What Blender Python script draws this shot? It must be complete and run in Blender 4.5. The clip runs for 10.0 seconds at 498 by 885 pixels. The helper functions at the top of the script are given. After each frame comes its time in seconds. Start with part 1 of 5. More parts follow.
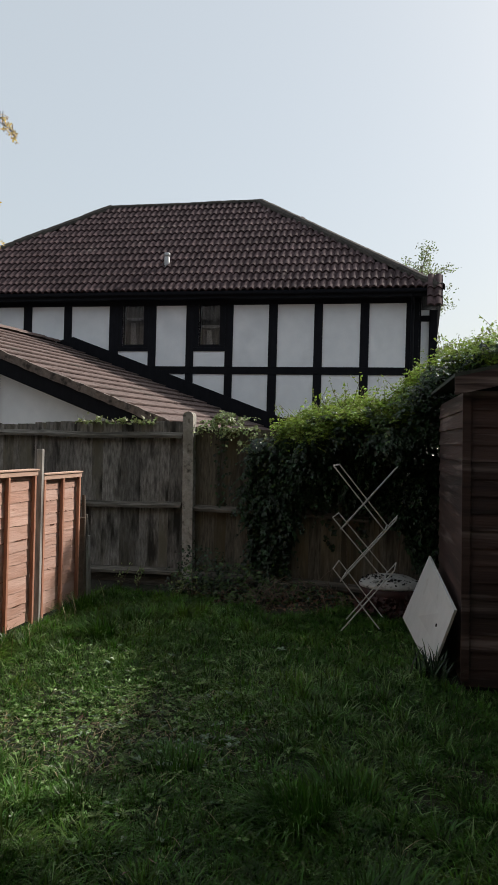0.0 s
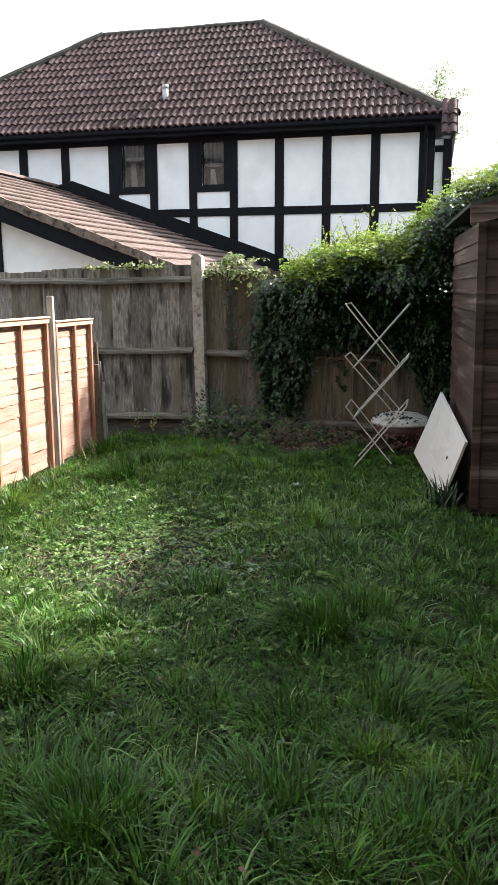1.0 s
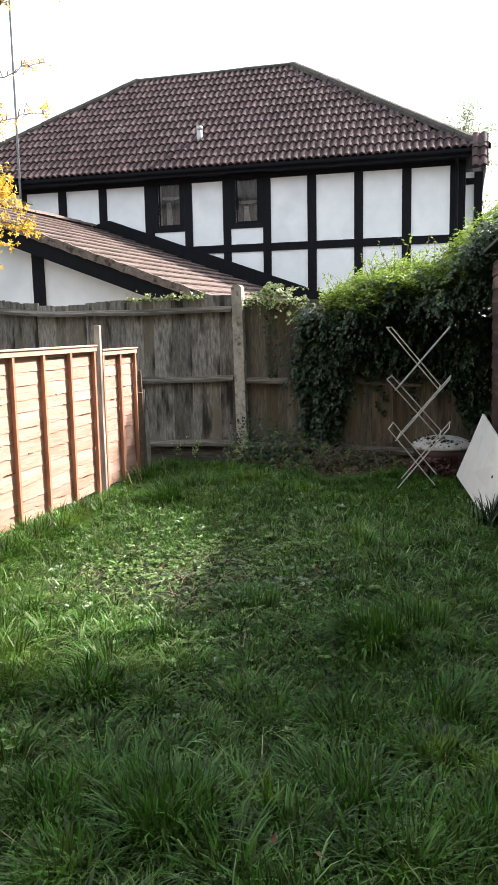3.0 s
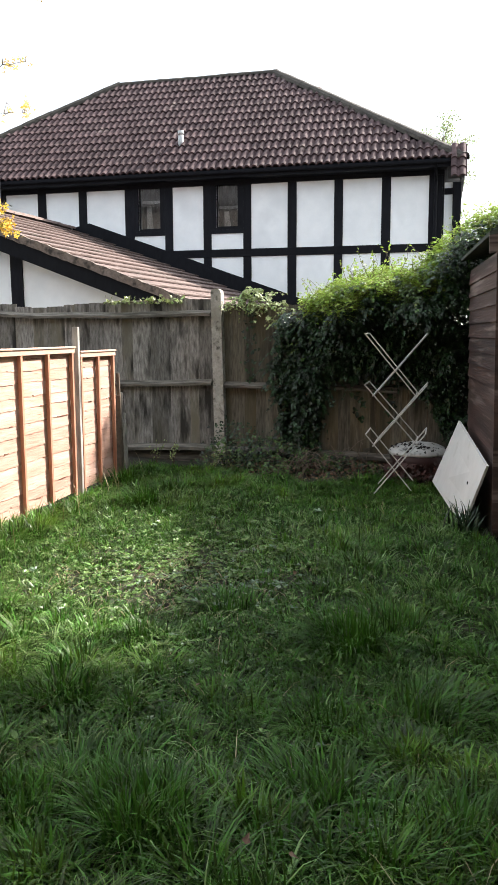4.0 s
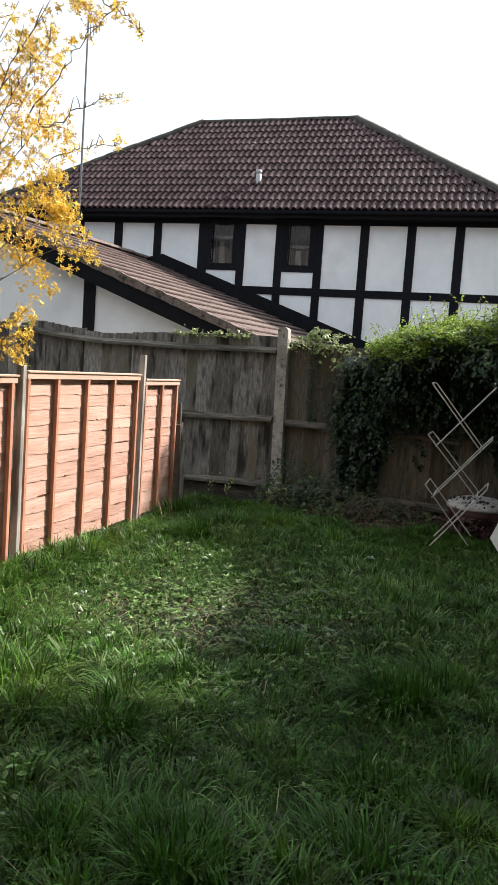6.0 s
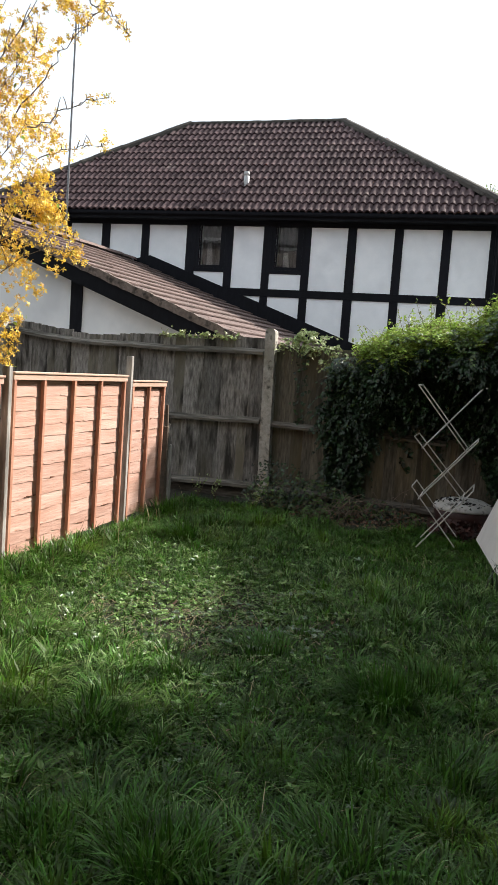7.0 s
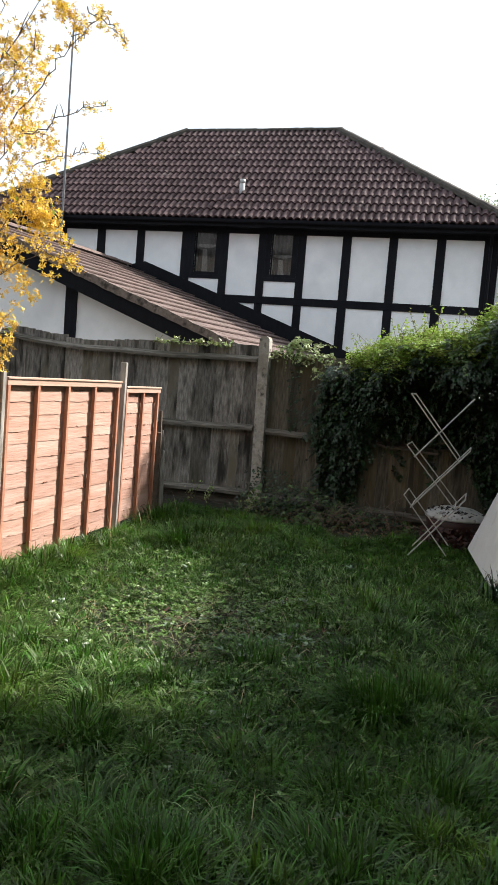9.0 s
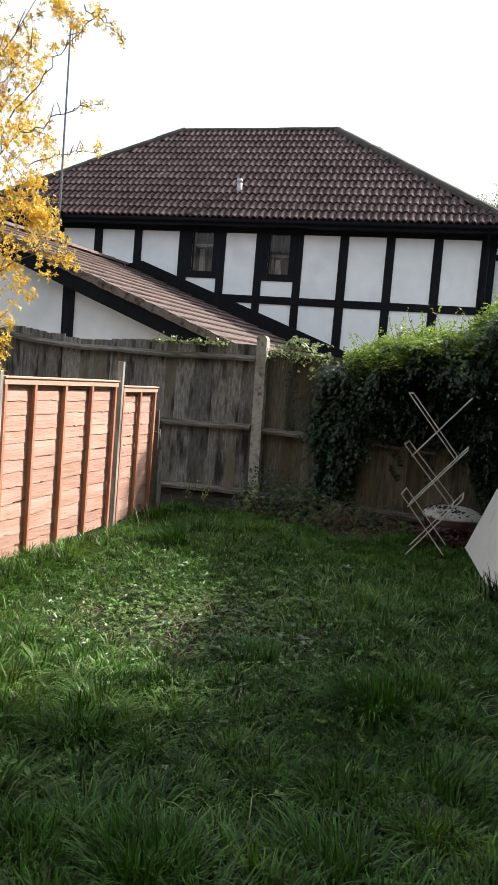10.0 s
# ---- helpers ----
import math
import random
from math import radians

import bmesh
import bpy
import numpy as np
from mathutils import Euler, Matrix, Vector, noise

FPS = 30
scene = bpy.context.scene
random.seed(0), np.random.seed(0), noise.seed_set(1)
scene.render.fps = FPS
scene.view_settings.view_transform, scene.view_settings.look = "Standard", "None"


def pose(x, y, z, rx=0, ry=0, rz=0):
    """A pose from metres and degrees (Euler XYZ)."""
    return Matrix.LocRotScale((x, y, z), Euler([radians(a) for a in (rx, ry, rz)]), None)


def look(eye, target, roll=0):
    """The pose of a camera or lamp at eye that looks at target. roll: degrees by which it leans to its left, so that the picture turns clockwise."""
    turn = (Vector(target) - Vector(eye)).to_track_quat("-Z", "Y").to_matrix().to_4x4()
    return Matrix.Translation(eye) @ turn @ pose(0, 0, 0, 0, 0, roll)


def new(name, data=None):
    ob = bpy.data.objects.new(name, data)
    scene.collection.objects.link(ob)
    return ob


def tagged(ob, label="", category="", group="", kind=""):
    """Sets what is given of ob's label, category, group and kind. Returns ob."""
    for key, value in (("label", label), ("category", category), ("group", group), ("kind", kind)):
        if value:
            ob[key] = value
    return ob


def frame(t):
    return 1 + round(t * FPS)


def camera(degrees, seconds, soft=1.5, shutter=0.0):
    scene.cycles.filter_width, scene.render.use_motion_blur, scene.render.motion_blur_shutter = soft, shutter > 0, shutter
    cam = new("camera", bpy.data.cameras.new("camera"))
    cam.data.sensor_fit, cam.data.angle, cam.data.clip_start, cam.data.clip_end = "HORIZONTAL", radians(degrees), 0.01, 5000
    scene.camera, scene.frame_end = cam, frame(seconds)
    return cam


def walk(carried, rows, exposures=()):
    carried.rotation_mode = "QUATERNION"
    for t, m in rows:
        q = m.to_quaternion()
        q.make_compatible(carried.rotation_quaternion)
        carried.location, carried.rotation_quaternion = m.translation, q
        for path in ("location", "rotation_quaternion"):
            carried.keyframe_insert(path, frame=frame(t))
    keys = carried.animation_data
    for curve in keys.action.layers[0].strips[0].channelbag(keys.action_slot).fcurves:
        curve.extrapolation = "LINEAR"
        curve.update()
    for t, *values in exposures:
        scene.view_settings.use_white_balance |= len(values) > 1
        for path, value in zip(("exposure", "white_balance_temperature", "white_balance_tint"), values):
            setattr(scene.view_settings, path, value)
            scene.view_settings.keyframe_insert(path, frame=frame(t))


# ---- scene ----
cam = camera(34.6, 10.0)
PATH = [
    (0, (0.95, -0.356, 1.486), (0.522, 1.598, 1.486), 1.5),
    (0.2, (0.928, -0.346, 1.475), (0.425, 1.587, 1.37), 1.8),
    (0.5, (0.895, -0.312, 1.477), (0.338, 1.597, 1.262), 3.5),
    (0.7, (0.93, -0.312, 1.466), (0.363, 1.571, 1.102), 1.9),
    (1, (0.934, -0.408, 1.432), (0.495, 1.507, 1.056), -0.2),
    (1.2, (0.923, -0.457, 1.391), (0.535, 1.467, 1.008), -1.9),
    (1.5, (0.918, -0.529, 1.378), (0.455, 1.367, 0.94), -2.7),
    (1.7, (0.89, -0.558, 1.347), (0.367, 1.316, 0.885), -1.4),
    (2, (0.874, -0.529, 1.336), (0.355, 1.342, 0.855), -1.4),
    (2.2, (0.868, -0.51, 1.325), (0.374, 1.37, 0.856), -1.0),
    (2.5, (0.854, -0.519, 1.325), (0.396, 1.373, 0.865), -0.3),
    (2.7, (0.849, -0.535, 1.311), (0.377, 1.348, 0.829), 0.1),
    (3, (0.845, -0.542, 1.332), (0.33, 1.37, 1.048), -1.1),
    (3.2, (0.85, -0.551, 1.315), (0.35, 1.367, 1.045), -1.2),
    (4.3, (0.844, -0.54, 1.316), (0.39, 1.389, 1.046), 0.0),
    (4.5, (0.835, -0.525, 1.324), (0.366, 1.4, 1.052), 0.5),
    (4.7, (0.834, -0.547, 1.325), (0.317, 1.367, 1.062), 0.9),
    (5, (0.79, -0.509, 1.327), (0.167, 1.374, 1.07), 2.3),
    (5.5, (0.778, -0.521, 1.339), (0.159, 1.369, 1.132), 3.6),
    (6, (0.782, -0.534, 1.336), (0.191, 1.367, 1.149), 4.0),
    (7.5, (0.793, -0.533, 1.333), (0.233, 1.379, 1.156), 4.2),
    (8, (0.797, -0.546, 1.341), (0.239, 1.367, 1.17), 4.3),
    (8.5, (0.787, -0.537, 1.334), (0.232, 1.378, 1.169), 4.7),
    (9, (0.793, -0.545, 1.341), (0.245, 1.371, 1.178), 4.7),
    (9.5, (0.792, -0.542, 1.341), (0.247, 1.375, 1.177), 4.7),
    (10, (0.791, -0.539, 1.336), (0.249, 1.38, 1.173), 4.7),
]
walk(cam, [(t, look(eye, target, roll)) for t, eye, target, roll in PATH],
     [(0.0, 0.34), (0.5, 0.97), (1.0, 2.0), (1.5, 2.0), (2.5, 1.93), (4.5, 1.97), (5.0, 1.8), (5.5, 1.33), (7.5, 1.3), (10.0, 1.3)])

# ---- world and sun ----
SUN = Vector((0.49, 0.57, 0.575)).normalized()
world = bpy.data.worlds.new("hazy_sky")
scene.world = world
world.use_nodes = True
wn = world.node_tree
sky = wn.nodes.new("ShaderNodeTexSky")
sky.sky_type, sky.sun_disc = "NISHITA", False
sky.sun_elevation, sky.sun_rotation = math.asin(SUN.z), math.atan2(SUN.x, SUN.y)
sky.air_density, sky.dust_density, sky.ozone_density = 1.0, 3.0, 1.0
haze = wn.nodes.new("ShaderNodeMix")
haze.data_type = "RGBA"
haze.inputs[0].default_value = 0.66
haze.inputs[7].default_value = (4.6, 4.95, 5.0, 1)
wn.links.new(sky.outputs[0], haze.inputs[6])
wn.links.new(haze.outputs[2], wn.nodes["Background"].inputs[0])
wn.nodes["Background"].inputs[1].default_value = 0.12
lamp = bpy.data.lights.new("sun", "SUN")
lamp.energy, lamp.angle, lamp.color = 4.5, radians(3.0), (1.0, 0.94, 0.86)
new("sun", lamp).matrix_world = look(tuple(SUN * 40), (0, 0, 0))


# ---- materials ----
def mat(name, c1, c2, scale=8.0, rough=0.8, bump=0.2, bscale=None, c3=None, s3=1.0, cut3=0.55, vary=0.0, island=False,
        stretch=(1, 1, 1), metal=0.0, through_light=0.0, spec=0.4, bdist=0.01, hue=0.0, c4=None, s4=1.0, cut4=0.58, own=False, soft=6):
    m = bpy.data.materials.new(name)
    m.use_nodes = True
    t = m.node_tree
    b = t.nodes["Principled BSDF"]
    N = t.nodes.new
    L = t.links.new
    geo = N("ShaderNodeNewGeometry")
    mp = N("ShaderNodeMapping")
    mp.inputs["Scale"].default_value = stretch
    L(geo.outputs["Position"], mp.inputs[0])
    if own:
        # every piece is cut from another stretch of the same timber
        far = N("ShaderNodeVectorMath")
        far.operation = "MULTIPLY"
        far.inputs[1].default_value = (7.0, 9.0, 31.0)
        L(N("ShaderNodeObjectInfo").outputs["Random"], far.inputs[0])
        L(far.outputs[0], mp.inputs["Location"])
    n1 = N("ShaderNodeTexNoise")
    n1.inputs["Scale"].default_value, n1.inputs["Detail"].default_value, n1.inputs["Roughness"].default_value = scale, soft, 0.65
    L(mp.outputs[0], n1.inputs[0])
    r1 = N("ShaderNodeMapRange")
    r1.inputs[1].default_value, r1.inputs[2].default_value = 0.34, 0.66
    L(n1.outputs[0], r1.inputs[0])
    mix = N("ShaderNodeMix")
    mix.data_type = "RGBA"
    mix.inputs[6].default_value, mix.inputs[7].default_value = (*c1, 1), (*c2, 1)
    L(r1.outputs[0], mix.inputs[0])
    out = mix.outputs[2]
    for cc, sc, cut in ((c4, s4, cut4), (c3, s3, cut3)):
        if not cc:
            continue
        n2 = N("ShaderNodeTexNoise")
        n2.inputs["Scale"].default_value, n2.inputs["Detail"].default_value = sc, 5
        L(mp.outputs[0], n2.inputs[0])
        r2 = N("ShaderNodeMapRange")
        r2.inputs[1].default_value, r2.inputs[2].default_value = cut - 0.06, cut + 0.1
        L(n2.outputs[0], r2.inputs[0])
        mx = N("ShaderNodeMix")
        mx.data_type = "RGBA"
        mx.inputs[7].default_value = (*cc, 1)
        L(r2.outputs[0], mx.inputs[0])
        L(out, mx.inputs[6])
        out = mx.outputs[2]
    if vary or hue:
        rnd = geo.outputs["Random Per Island"] if island else N("ShaderNodeObjectInfo").outputs["Random"]
        hs = N("ShaderNodeHueSaturation")
        for key, amp, mid in (("Value", vary, 1.0), ("Hue", hue, 0.5)):
            mr = N("ShaderNodeMapRange")
            mr.inputs[3].default_value, mr.inputs[4].default_value = mid - amp, mid + amp
            L(rnd, mr.inputs[0])
            L(mr.outputs[0], hs.inputs[key])
        L(out, hs.inputs["Color"])
        out = hs.outputs[0]
    L(out, b.inputs["Base Color"])
    b.inputs["Roughness"].default_value, b.inputs["Metallic"].default_value = rough, metal
    b.inputs["Specular IOR Level"].default_value = spec
    if bump:
        n3 = N("ShaderNodeTexNoise")
        n3.inputs["Scale"].default_value, n3.inputs["Detail"].default_value = bscale or scale * 3, 5
        L(mp.outputs[0], n3.inputs[0])
        bp = N("ShaderNodeBump")
        bp.inputs["Strength"].default_value, bp.inputs["Distance"].default_value = bump, bdist
        L(n3.outputs[0], bp.inputs["Height"])
        L(bp.outputs[0], b.inputs["Normal"])
    if through_light:
        tr = N("ShaderNodeBsdfTranslucent")
        L(out, tr.inputs[0])
        ms = N("ShaderNodeMixShader")
        ms.inputs[0].default_value = through_light
        L(b.outputs[0], ms.inputs[1])
        L(tr.outputs[0], ms.inputs[2])
        L(ms.outputs[0], t.nodes["Material Output"].inputs[0])
    return m


M_SOIL = mat("soil", (0.013, 0.011, 0.007), (0.03, 0.024, 0.015), 18, 0.95, 0.8, c3=(0.014, 0.024, 0.007), s3=3)
M_GRASS = mat("grass_blades", (0.022, 0.06, 0.006), (0.08, 0.175, 0.02), 4.5, 0.42, 0, vary=0.7, island=True, hue=0.022,
              through_light=0.26, c3=(0.115, 0.2, 0.02), s3=1.5, cut3=0.58, spec=0.3, soft=3)
M_TURF = mat("short_turf_blades", (0.018, 0.05, 0.006), (0.06, 0.135, 0.018), 7, 0.55, 0, vary=0.65, island=True, hue=0.02, through_light=0.24, spec=0.15, soft=3)
M_PALE = mat("glint_grass_blades", (0.12, 0.22, 0.055), (0.23, 0.34, 0.12), 4, 0.4, 0, vary=0.4, island=True, hue=0.015, through_light=0.3, spec=0.35)
M_TUFT = mat("tuft_blades", (0.024, 0.075, 0.007), (0.065, 0.16, 0.018), 5, 0.48, 0, vary=0.6, island=True, hue=0.012, through_light=0.28, spec=0.25, soft=3)
M_DRY = mat("dry_grass", (0.2, 0.165, 0.09), (0.36, 0.3, 0.18), 5, 0.7, 0, vary=0.3, island=True, through_light=0.2)
M_WEED = mat("lawn_weeds", (0.07, 0.15, 0.022), (0.18, 0.27, 0.08), 14, 0.36, 0, vary=0.6, island=True, hue=0.02, through_light=0.22, spec=0.45)
M_SILVER = mat("greyish_weed_leaf", (0.08, 0.14, 0.075), (0.17, 0.24, 0.15), 14, 0.38, 0, vary=0.45, island=True, hue=0.015, through_light=0.12, spec=0.45)
M_DEADLEAF = mat("dead_leaf", (0.09, 0.05, 0.032), (0.2, 0.125, 0.08), 30, 0.7, 0.2, vary=0.4, island=True)
M_RUSSET = mat("russet_leaf", (0.02, 0.007, 0.006), (0.065, 0.022, 0.017), 20, 0.6, 0.2, vary=0.6, island=True)
M_RENDER = mat("white_render", (0.75, 0.77, 0.80), (0.83, 0.845, 0.87), 2.2, 0.85, 0.15, 90, c3=(0.68, 0.7, 0.73), s3=0.9, cut3=0.6)
M_BLACK = mat("black_painted_timber", (0.004, 0.0045, 0.007), (0.009, 0.0095, 0.013), 14, 0.65, 0.15, stretch=(1, 1, 0.3), vary=0.2, spec=0.12)
M_TILE = mat("brown_roof_tile", (0.042, 0.028, 0.03), (0.097, 0.065, 0.067), 9, 0.8, 0.25, 60, c3=(0.19, 0.15, 0.14), s3=2.4, cut3=0.7, vary=0.25, spec=0.12)
M_TILE_J = mat("brown_roof_tile_joined", (0.042, 0.028, 0.03), (0.097, 0.065, 0.067), 9, 0.8, 0.25, 60, c3=(0.19, 0.15, 0.14), s3=2.4, cut3=0.7, vary=0.25, island=True, spec=0.12)
M_GTILE = mat("pinkish_garage_tile", (0.112, 0.078, 0.07), (0.175, 0.128, 0.118), 7, 0.8, 0.3, 50, c3=(0.11, 0.09, 0.08), s3=2.0, cut3=0.62, vary=0.12, spec=0.2)
M_RIDGE = mat("mossy_ridge_tile", (0.026, 0.021, 0.019), (0.055, 0.047, 0.037), 12, 0.85, 0.5, vary=0.2)
M_VERGE = mat("weathered_verge_mortar", (0.12, 0.092, 0.078), (0.21, 0.168, 0.145), 20, 0.9, 0.6, c3=(0.04, 0.033, 0.028), s3=9, cut3=0.56)
M_DARK = mat("dark_underlay", (0.012, 0.011, 0.011), (0.02, 0.018, 0.017), 6, 0.9, 0.1)
M_FENCE = mat("weathered_fence_board", (0.1, 0.091, 0.083), (0.29, 0.272, 0.25), 46, 0.85, 0.5, 90, c3=(0.024, 0.021, 0.017), s3=9.0,
              cut3=0.56, vary=0.34, stretch=(1, 1, 0.2), c4=(0.13, 0.116, 0.084), s4=3.2, cut4=0.56, own=True)
M_RAILDK = mat("dark_fence_timber", (0.05, 0.045, 0.038), (0.17, 0.152, 0.13), 40, 0.9, 0.7, 60, c3=(0.02, 0.018, 0.014), s3=7, stretch=(0.12, 1, 1))
M_FENCE2 = mat("algae_stained_fence_board", (0.06, 0.054, 0.041), (0.185, 0.168, 0.13), 46, 0.85, 0.5, 90, c3=(0.03, 0.025, 0.018), s3=7, cut3=0.58, vary=0.3,
               stretch=(1, 1, 0.13), c4=(0.115, 0.092, 0.05), s4=3.0, cut4=0.55, own=True)
M_RAIL = mat("weathered_fence_rail", (0.07, 0.062, 0.052), (0.22, 0.2, 0.17), 40, 0.85, 0.7, 60, c3=(0.025, 0.022, 0.016), s3=7, cut3=0.55, stretch=(0.12, 1, 1))
M_CONC = mat("lichened_concrete", (0.26, 0.24, 0.21), (0.4, 0.38, 0.34), 22, 0.9, 0.6, 70, c3=(0.06, 0.055, 0.045), s3=14, cut3=0.62, c4=(0.19, 0.175, 0.14), s4=3.5, cut4=0.56)
M_ORANGE = mat("orange_stained_softwood", (0.375, 0.215, 0.162), (0.48, 0.305, 0.246), 9, 0.8, 0.45, 30, c3=(0.23, 0.105, 0.06), s3=26.0, cut3=0.69,
               vary=0.1, stretch=(1, 0.22, 1.7), spec=0.2, c4=(0.51, 0.34, 0.282), s4=3.0, cut4=0.56, own=True)
M_BARKCHIP = mat("dark_bark_edge", (0.12, 0.05, 0.03), (0.24, 0.11, 0.07), 30, 0.9, 0.4)
M_CAP = mat("pale_orange_capping", (0.42, 0.265, 0.195), (0.52, 0.35, 0.275), 8, 0.75, 0.3, stretch=(1, 0.2, 1))
M_BATTEN = mat("red_brown_batten", (0.34, 0.14, 0.085), (0.48, 0.24, 0.155), 9, 0.75, 0.3, stretch=(1, 1, 0.3), vary=0.12)
M_GREYPOST = mat("silvered_timber_post", (0.24, 0.22, 0.2), (0.4, 0.38, 0.35), 24, 0.85, 0.4, 40, c3=(0.1, 0.09, 0.08), s3=8, stretch=(1, 1, 0.2))
M_SHED = mat("dark_brown_shed_board", (0.024, 0.013, 0.011), (0.06, 0.033, 0.027), 9, 0.6, 0.45, 30, c3=(0.19, 0.145, 0.13), s3=7, cut3=0.615,
             vary=0.3, stretch=(0.12, 0.12, 2.2), c4=(0.085, 0.05, 0.042), s4=2.5, cut4=0.56)
M_FELT = mat("green_mineral_felt", (0.035, 0.045, 0.036), (0.065, 0.075, 0.06), 60, 0.95, 0.5)
M_BOARD = mat("white_melamine", (0.66, 0.66, 0.65), (0.74, 0.74, 0.73), 5, 0.45, 0.05, c3=(0.5, 0.49, 0.46), s3=4, cut3=0.68)
M_WIRE = mat("grey_plastic_coated_tube", (0.34, 0.33, 0.31), (0.46, 0.45, 0.43), 20, 0.4, 0.05, metal=0.2)
M_TUBW = mat("dirty_white_plastic", (0.36, 0.36, 0.35), (0.5, 0.5, 0.48), 9, 0.6, 0.2, c3=(0.03, 0.028, 0.022), s3=16, cut3=0.64)
M_TUBR = mat("dark_red_plastic", (0.02, 0.007, 0.006), (0.042, 0.012, 0.01), 9, 0.6, 0.2)
# ivy tones carry light: near-black for the shaded face, bright for the sunlit crest
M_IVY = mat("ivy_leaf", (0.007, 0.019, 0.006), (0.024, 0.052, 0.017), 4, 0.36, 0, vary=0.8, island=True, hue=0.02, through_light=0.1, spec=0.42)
M_IVYTOP = mat("sunlit_young_leaf", (0.18, 0.265, 0.035), (0.34, 0.43, 0.1), 5, 0.42, 0, vary=0.6, island=True, hue=0.025, through_light=0.45, spec=0.35)
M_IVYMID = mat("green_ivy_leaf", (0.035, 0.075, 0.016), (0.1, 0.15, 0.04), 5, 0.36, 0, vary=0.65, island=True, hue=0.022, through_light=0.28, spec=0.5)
M_IVYPALE = mat("pale_ivy_leaf", (0.14, 0.2, 0.06), (0.3, 0.33, 0.15), 6, 0.45, 0, vary=0.5, island=True, hue=0.035, through_light=0.3)
M_STEM = mat("brown_stem", (0.06, 0.042, 0.03), (0.12, 0.09, 0.065), 20, 0.85, 0.3)
M_TWIG = mat("dead_twig", (0.1, 0.075, 0.06), (0.2, 0.155, 0.12), 20, 0.85, 0.3, vary=0.2)
M_FLOWER = mat("yellow_blossom", (0.63, 0.395, 0.04), (0.87, 0.635, 0.13), 9, 0.55, 0, vary=0.42, island=True, hue=0.016, through_light=0.25)
M_BARK = mat("grey_brown_bark", (0.11, 0.085, 0.07), (0.2, 0.16, 0.135), 25, 0.85, 0.4)
M_DECK = mat("weathered_decking", (0.12, 0.098, 0.084), (0.25, 0.215, 0.185), 30, 0.85, 0.45, 40, c3=(0.06, 0.05, 0.04), s3=5, stretch=(0.12, 1, 1), vary=0.15)
M_ALU = mat("dull_aluminium", (0.12, 0.12, 0.125), (0.2, 0.2, 0.21), 20, 0.5, 0.05, metal=0.4)
M_VENT = mat("pale_grey_plastic", (0.3, 0.3, 0.31), (0.45, 0.45, 0.45), 14, 0.5, 0.1)
M_CURTAIN = mat("net_curtain", (0.32, 0.32, 0.33), (0.55, 0.55, 0.55), 9, 0.9, 0.1, stretch=(1, 1, 0.35), through_light=0.2, c3=(0.6, 0.6, 0.6), s3=5, cut3=0.62)
M_NET = mat("grey_net", (0.1, 0.1, 0.103), (0.2, 0.2, 0.204), 12, 0.9, 0.1, stretch=(1, 1, 0.3), through_light=0.2)
M_ROOM = mat("unlit_room_tone", (0.05, 0.048, 0.047), (0.08, 0.077, 0.075), 3, 0.9, 0)
M_BRICK = mat("brown_brickwork", (0.1, 0.085, 0.075), (0.17, 0.145, 0.13), 9, 0.9, 0.3, c3=(0.2, 0.19, 0.18), s3=20)
M_SLATE = mat("grey_slate", (0.06, 0.06, 0.063), (0.1, 0.1, 0.105), 9, 0.7, 0.3)
M_GLASS = bpy.data.materials.new("window_glass")
M_GLASS.use_nodes = True
gb = M_GLASS.node_tree.nodes["Principled BSDF"]
gb.inputs["Transmission Weight"].default_value, gb.inputs["Roughness"].default_value, gb.inputs["IOR"].default_value = 1.0, 0.02, 1.5

# ---- building helpers ----
ORG = {}


def thing(name, at, label, category, group="", kind=""):
    ob = new(name)
    ob.empty_display_size = 0.1
    ob.location = at
    ORG[ob.name] = Vector(at)
    return tagged(ob, label, category, group, kind)


def part(name, bm, material, parent=None, label="", smooth=False):
    """One mesh object, built in world places, under a thing or a part."""
    org = ORG[parent.name] if parent else Vector((0, 0, 0))
    if org.length:
        bmesh.ops.translate(bm, verts=bm.verts, vec=-org)
    bmesh.ops.recalc_face_normals(bm, faces=bm.faces)
    if smooth:
        for f in bm.faces:
            f.smooth = True
    me = bpy.data.meshes.new(name)
    bm.to_mesh(me)
    bm.free()
    me.materials.append(material)
    ob = new(name, me)
    ob.parent = parent
    ORG[ob.name] = org
    return tagged(ob, label)


def piece(name, me, parent, m):
    """An object on a shared mesh, at the world pose m."""
    ob = new(name, me)
    ob.parent = parent
    ob.matrix_basis = Matrix.Translation(-ORG[parent.name]) @ m
    ORG[ob.name] = ORG[parent.name]
    return ob


def box(bm, a, b, bevel=0.0):
    x0, y0, z0 = a
    x1, y1, z1 = b
    v = [bm.verts.new(p) for p in ((x0, y0, z0), (x1, y0, z0), (x1, y1, z0), (x0, y1, z0), (x0, y0, z1), (x1, y0, z1), (x1, y1, z1), (x0, y1, z1))]
    fs = [bm.faces.new([v[i] for i in q]) for q in ((3, 2, 1, 0), (4, 5, 6, 7), (0, 1, 5, 4), (1, 2, 6, 5), (2, 3, 7, 6), (3, 0, 4, 7))]
    if bevel:
        es = {e for f in fs for e in f.edges}
        bmesh.ops.bevel(bm, geom=list(es), offset=bevel, segments=2, affect="EDGES", profile=0.6)
    return bm


def boxed(a, b, bevel=0.0):
    return box(bmesh.new(), a, b, bevel)


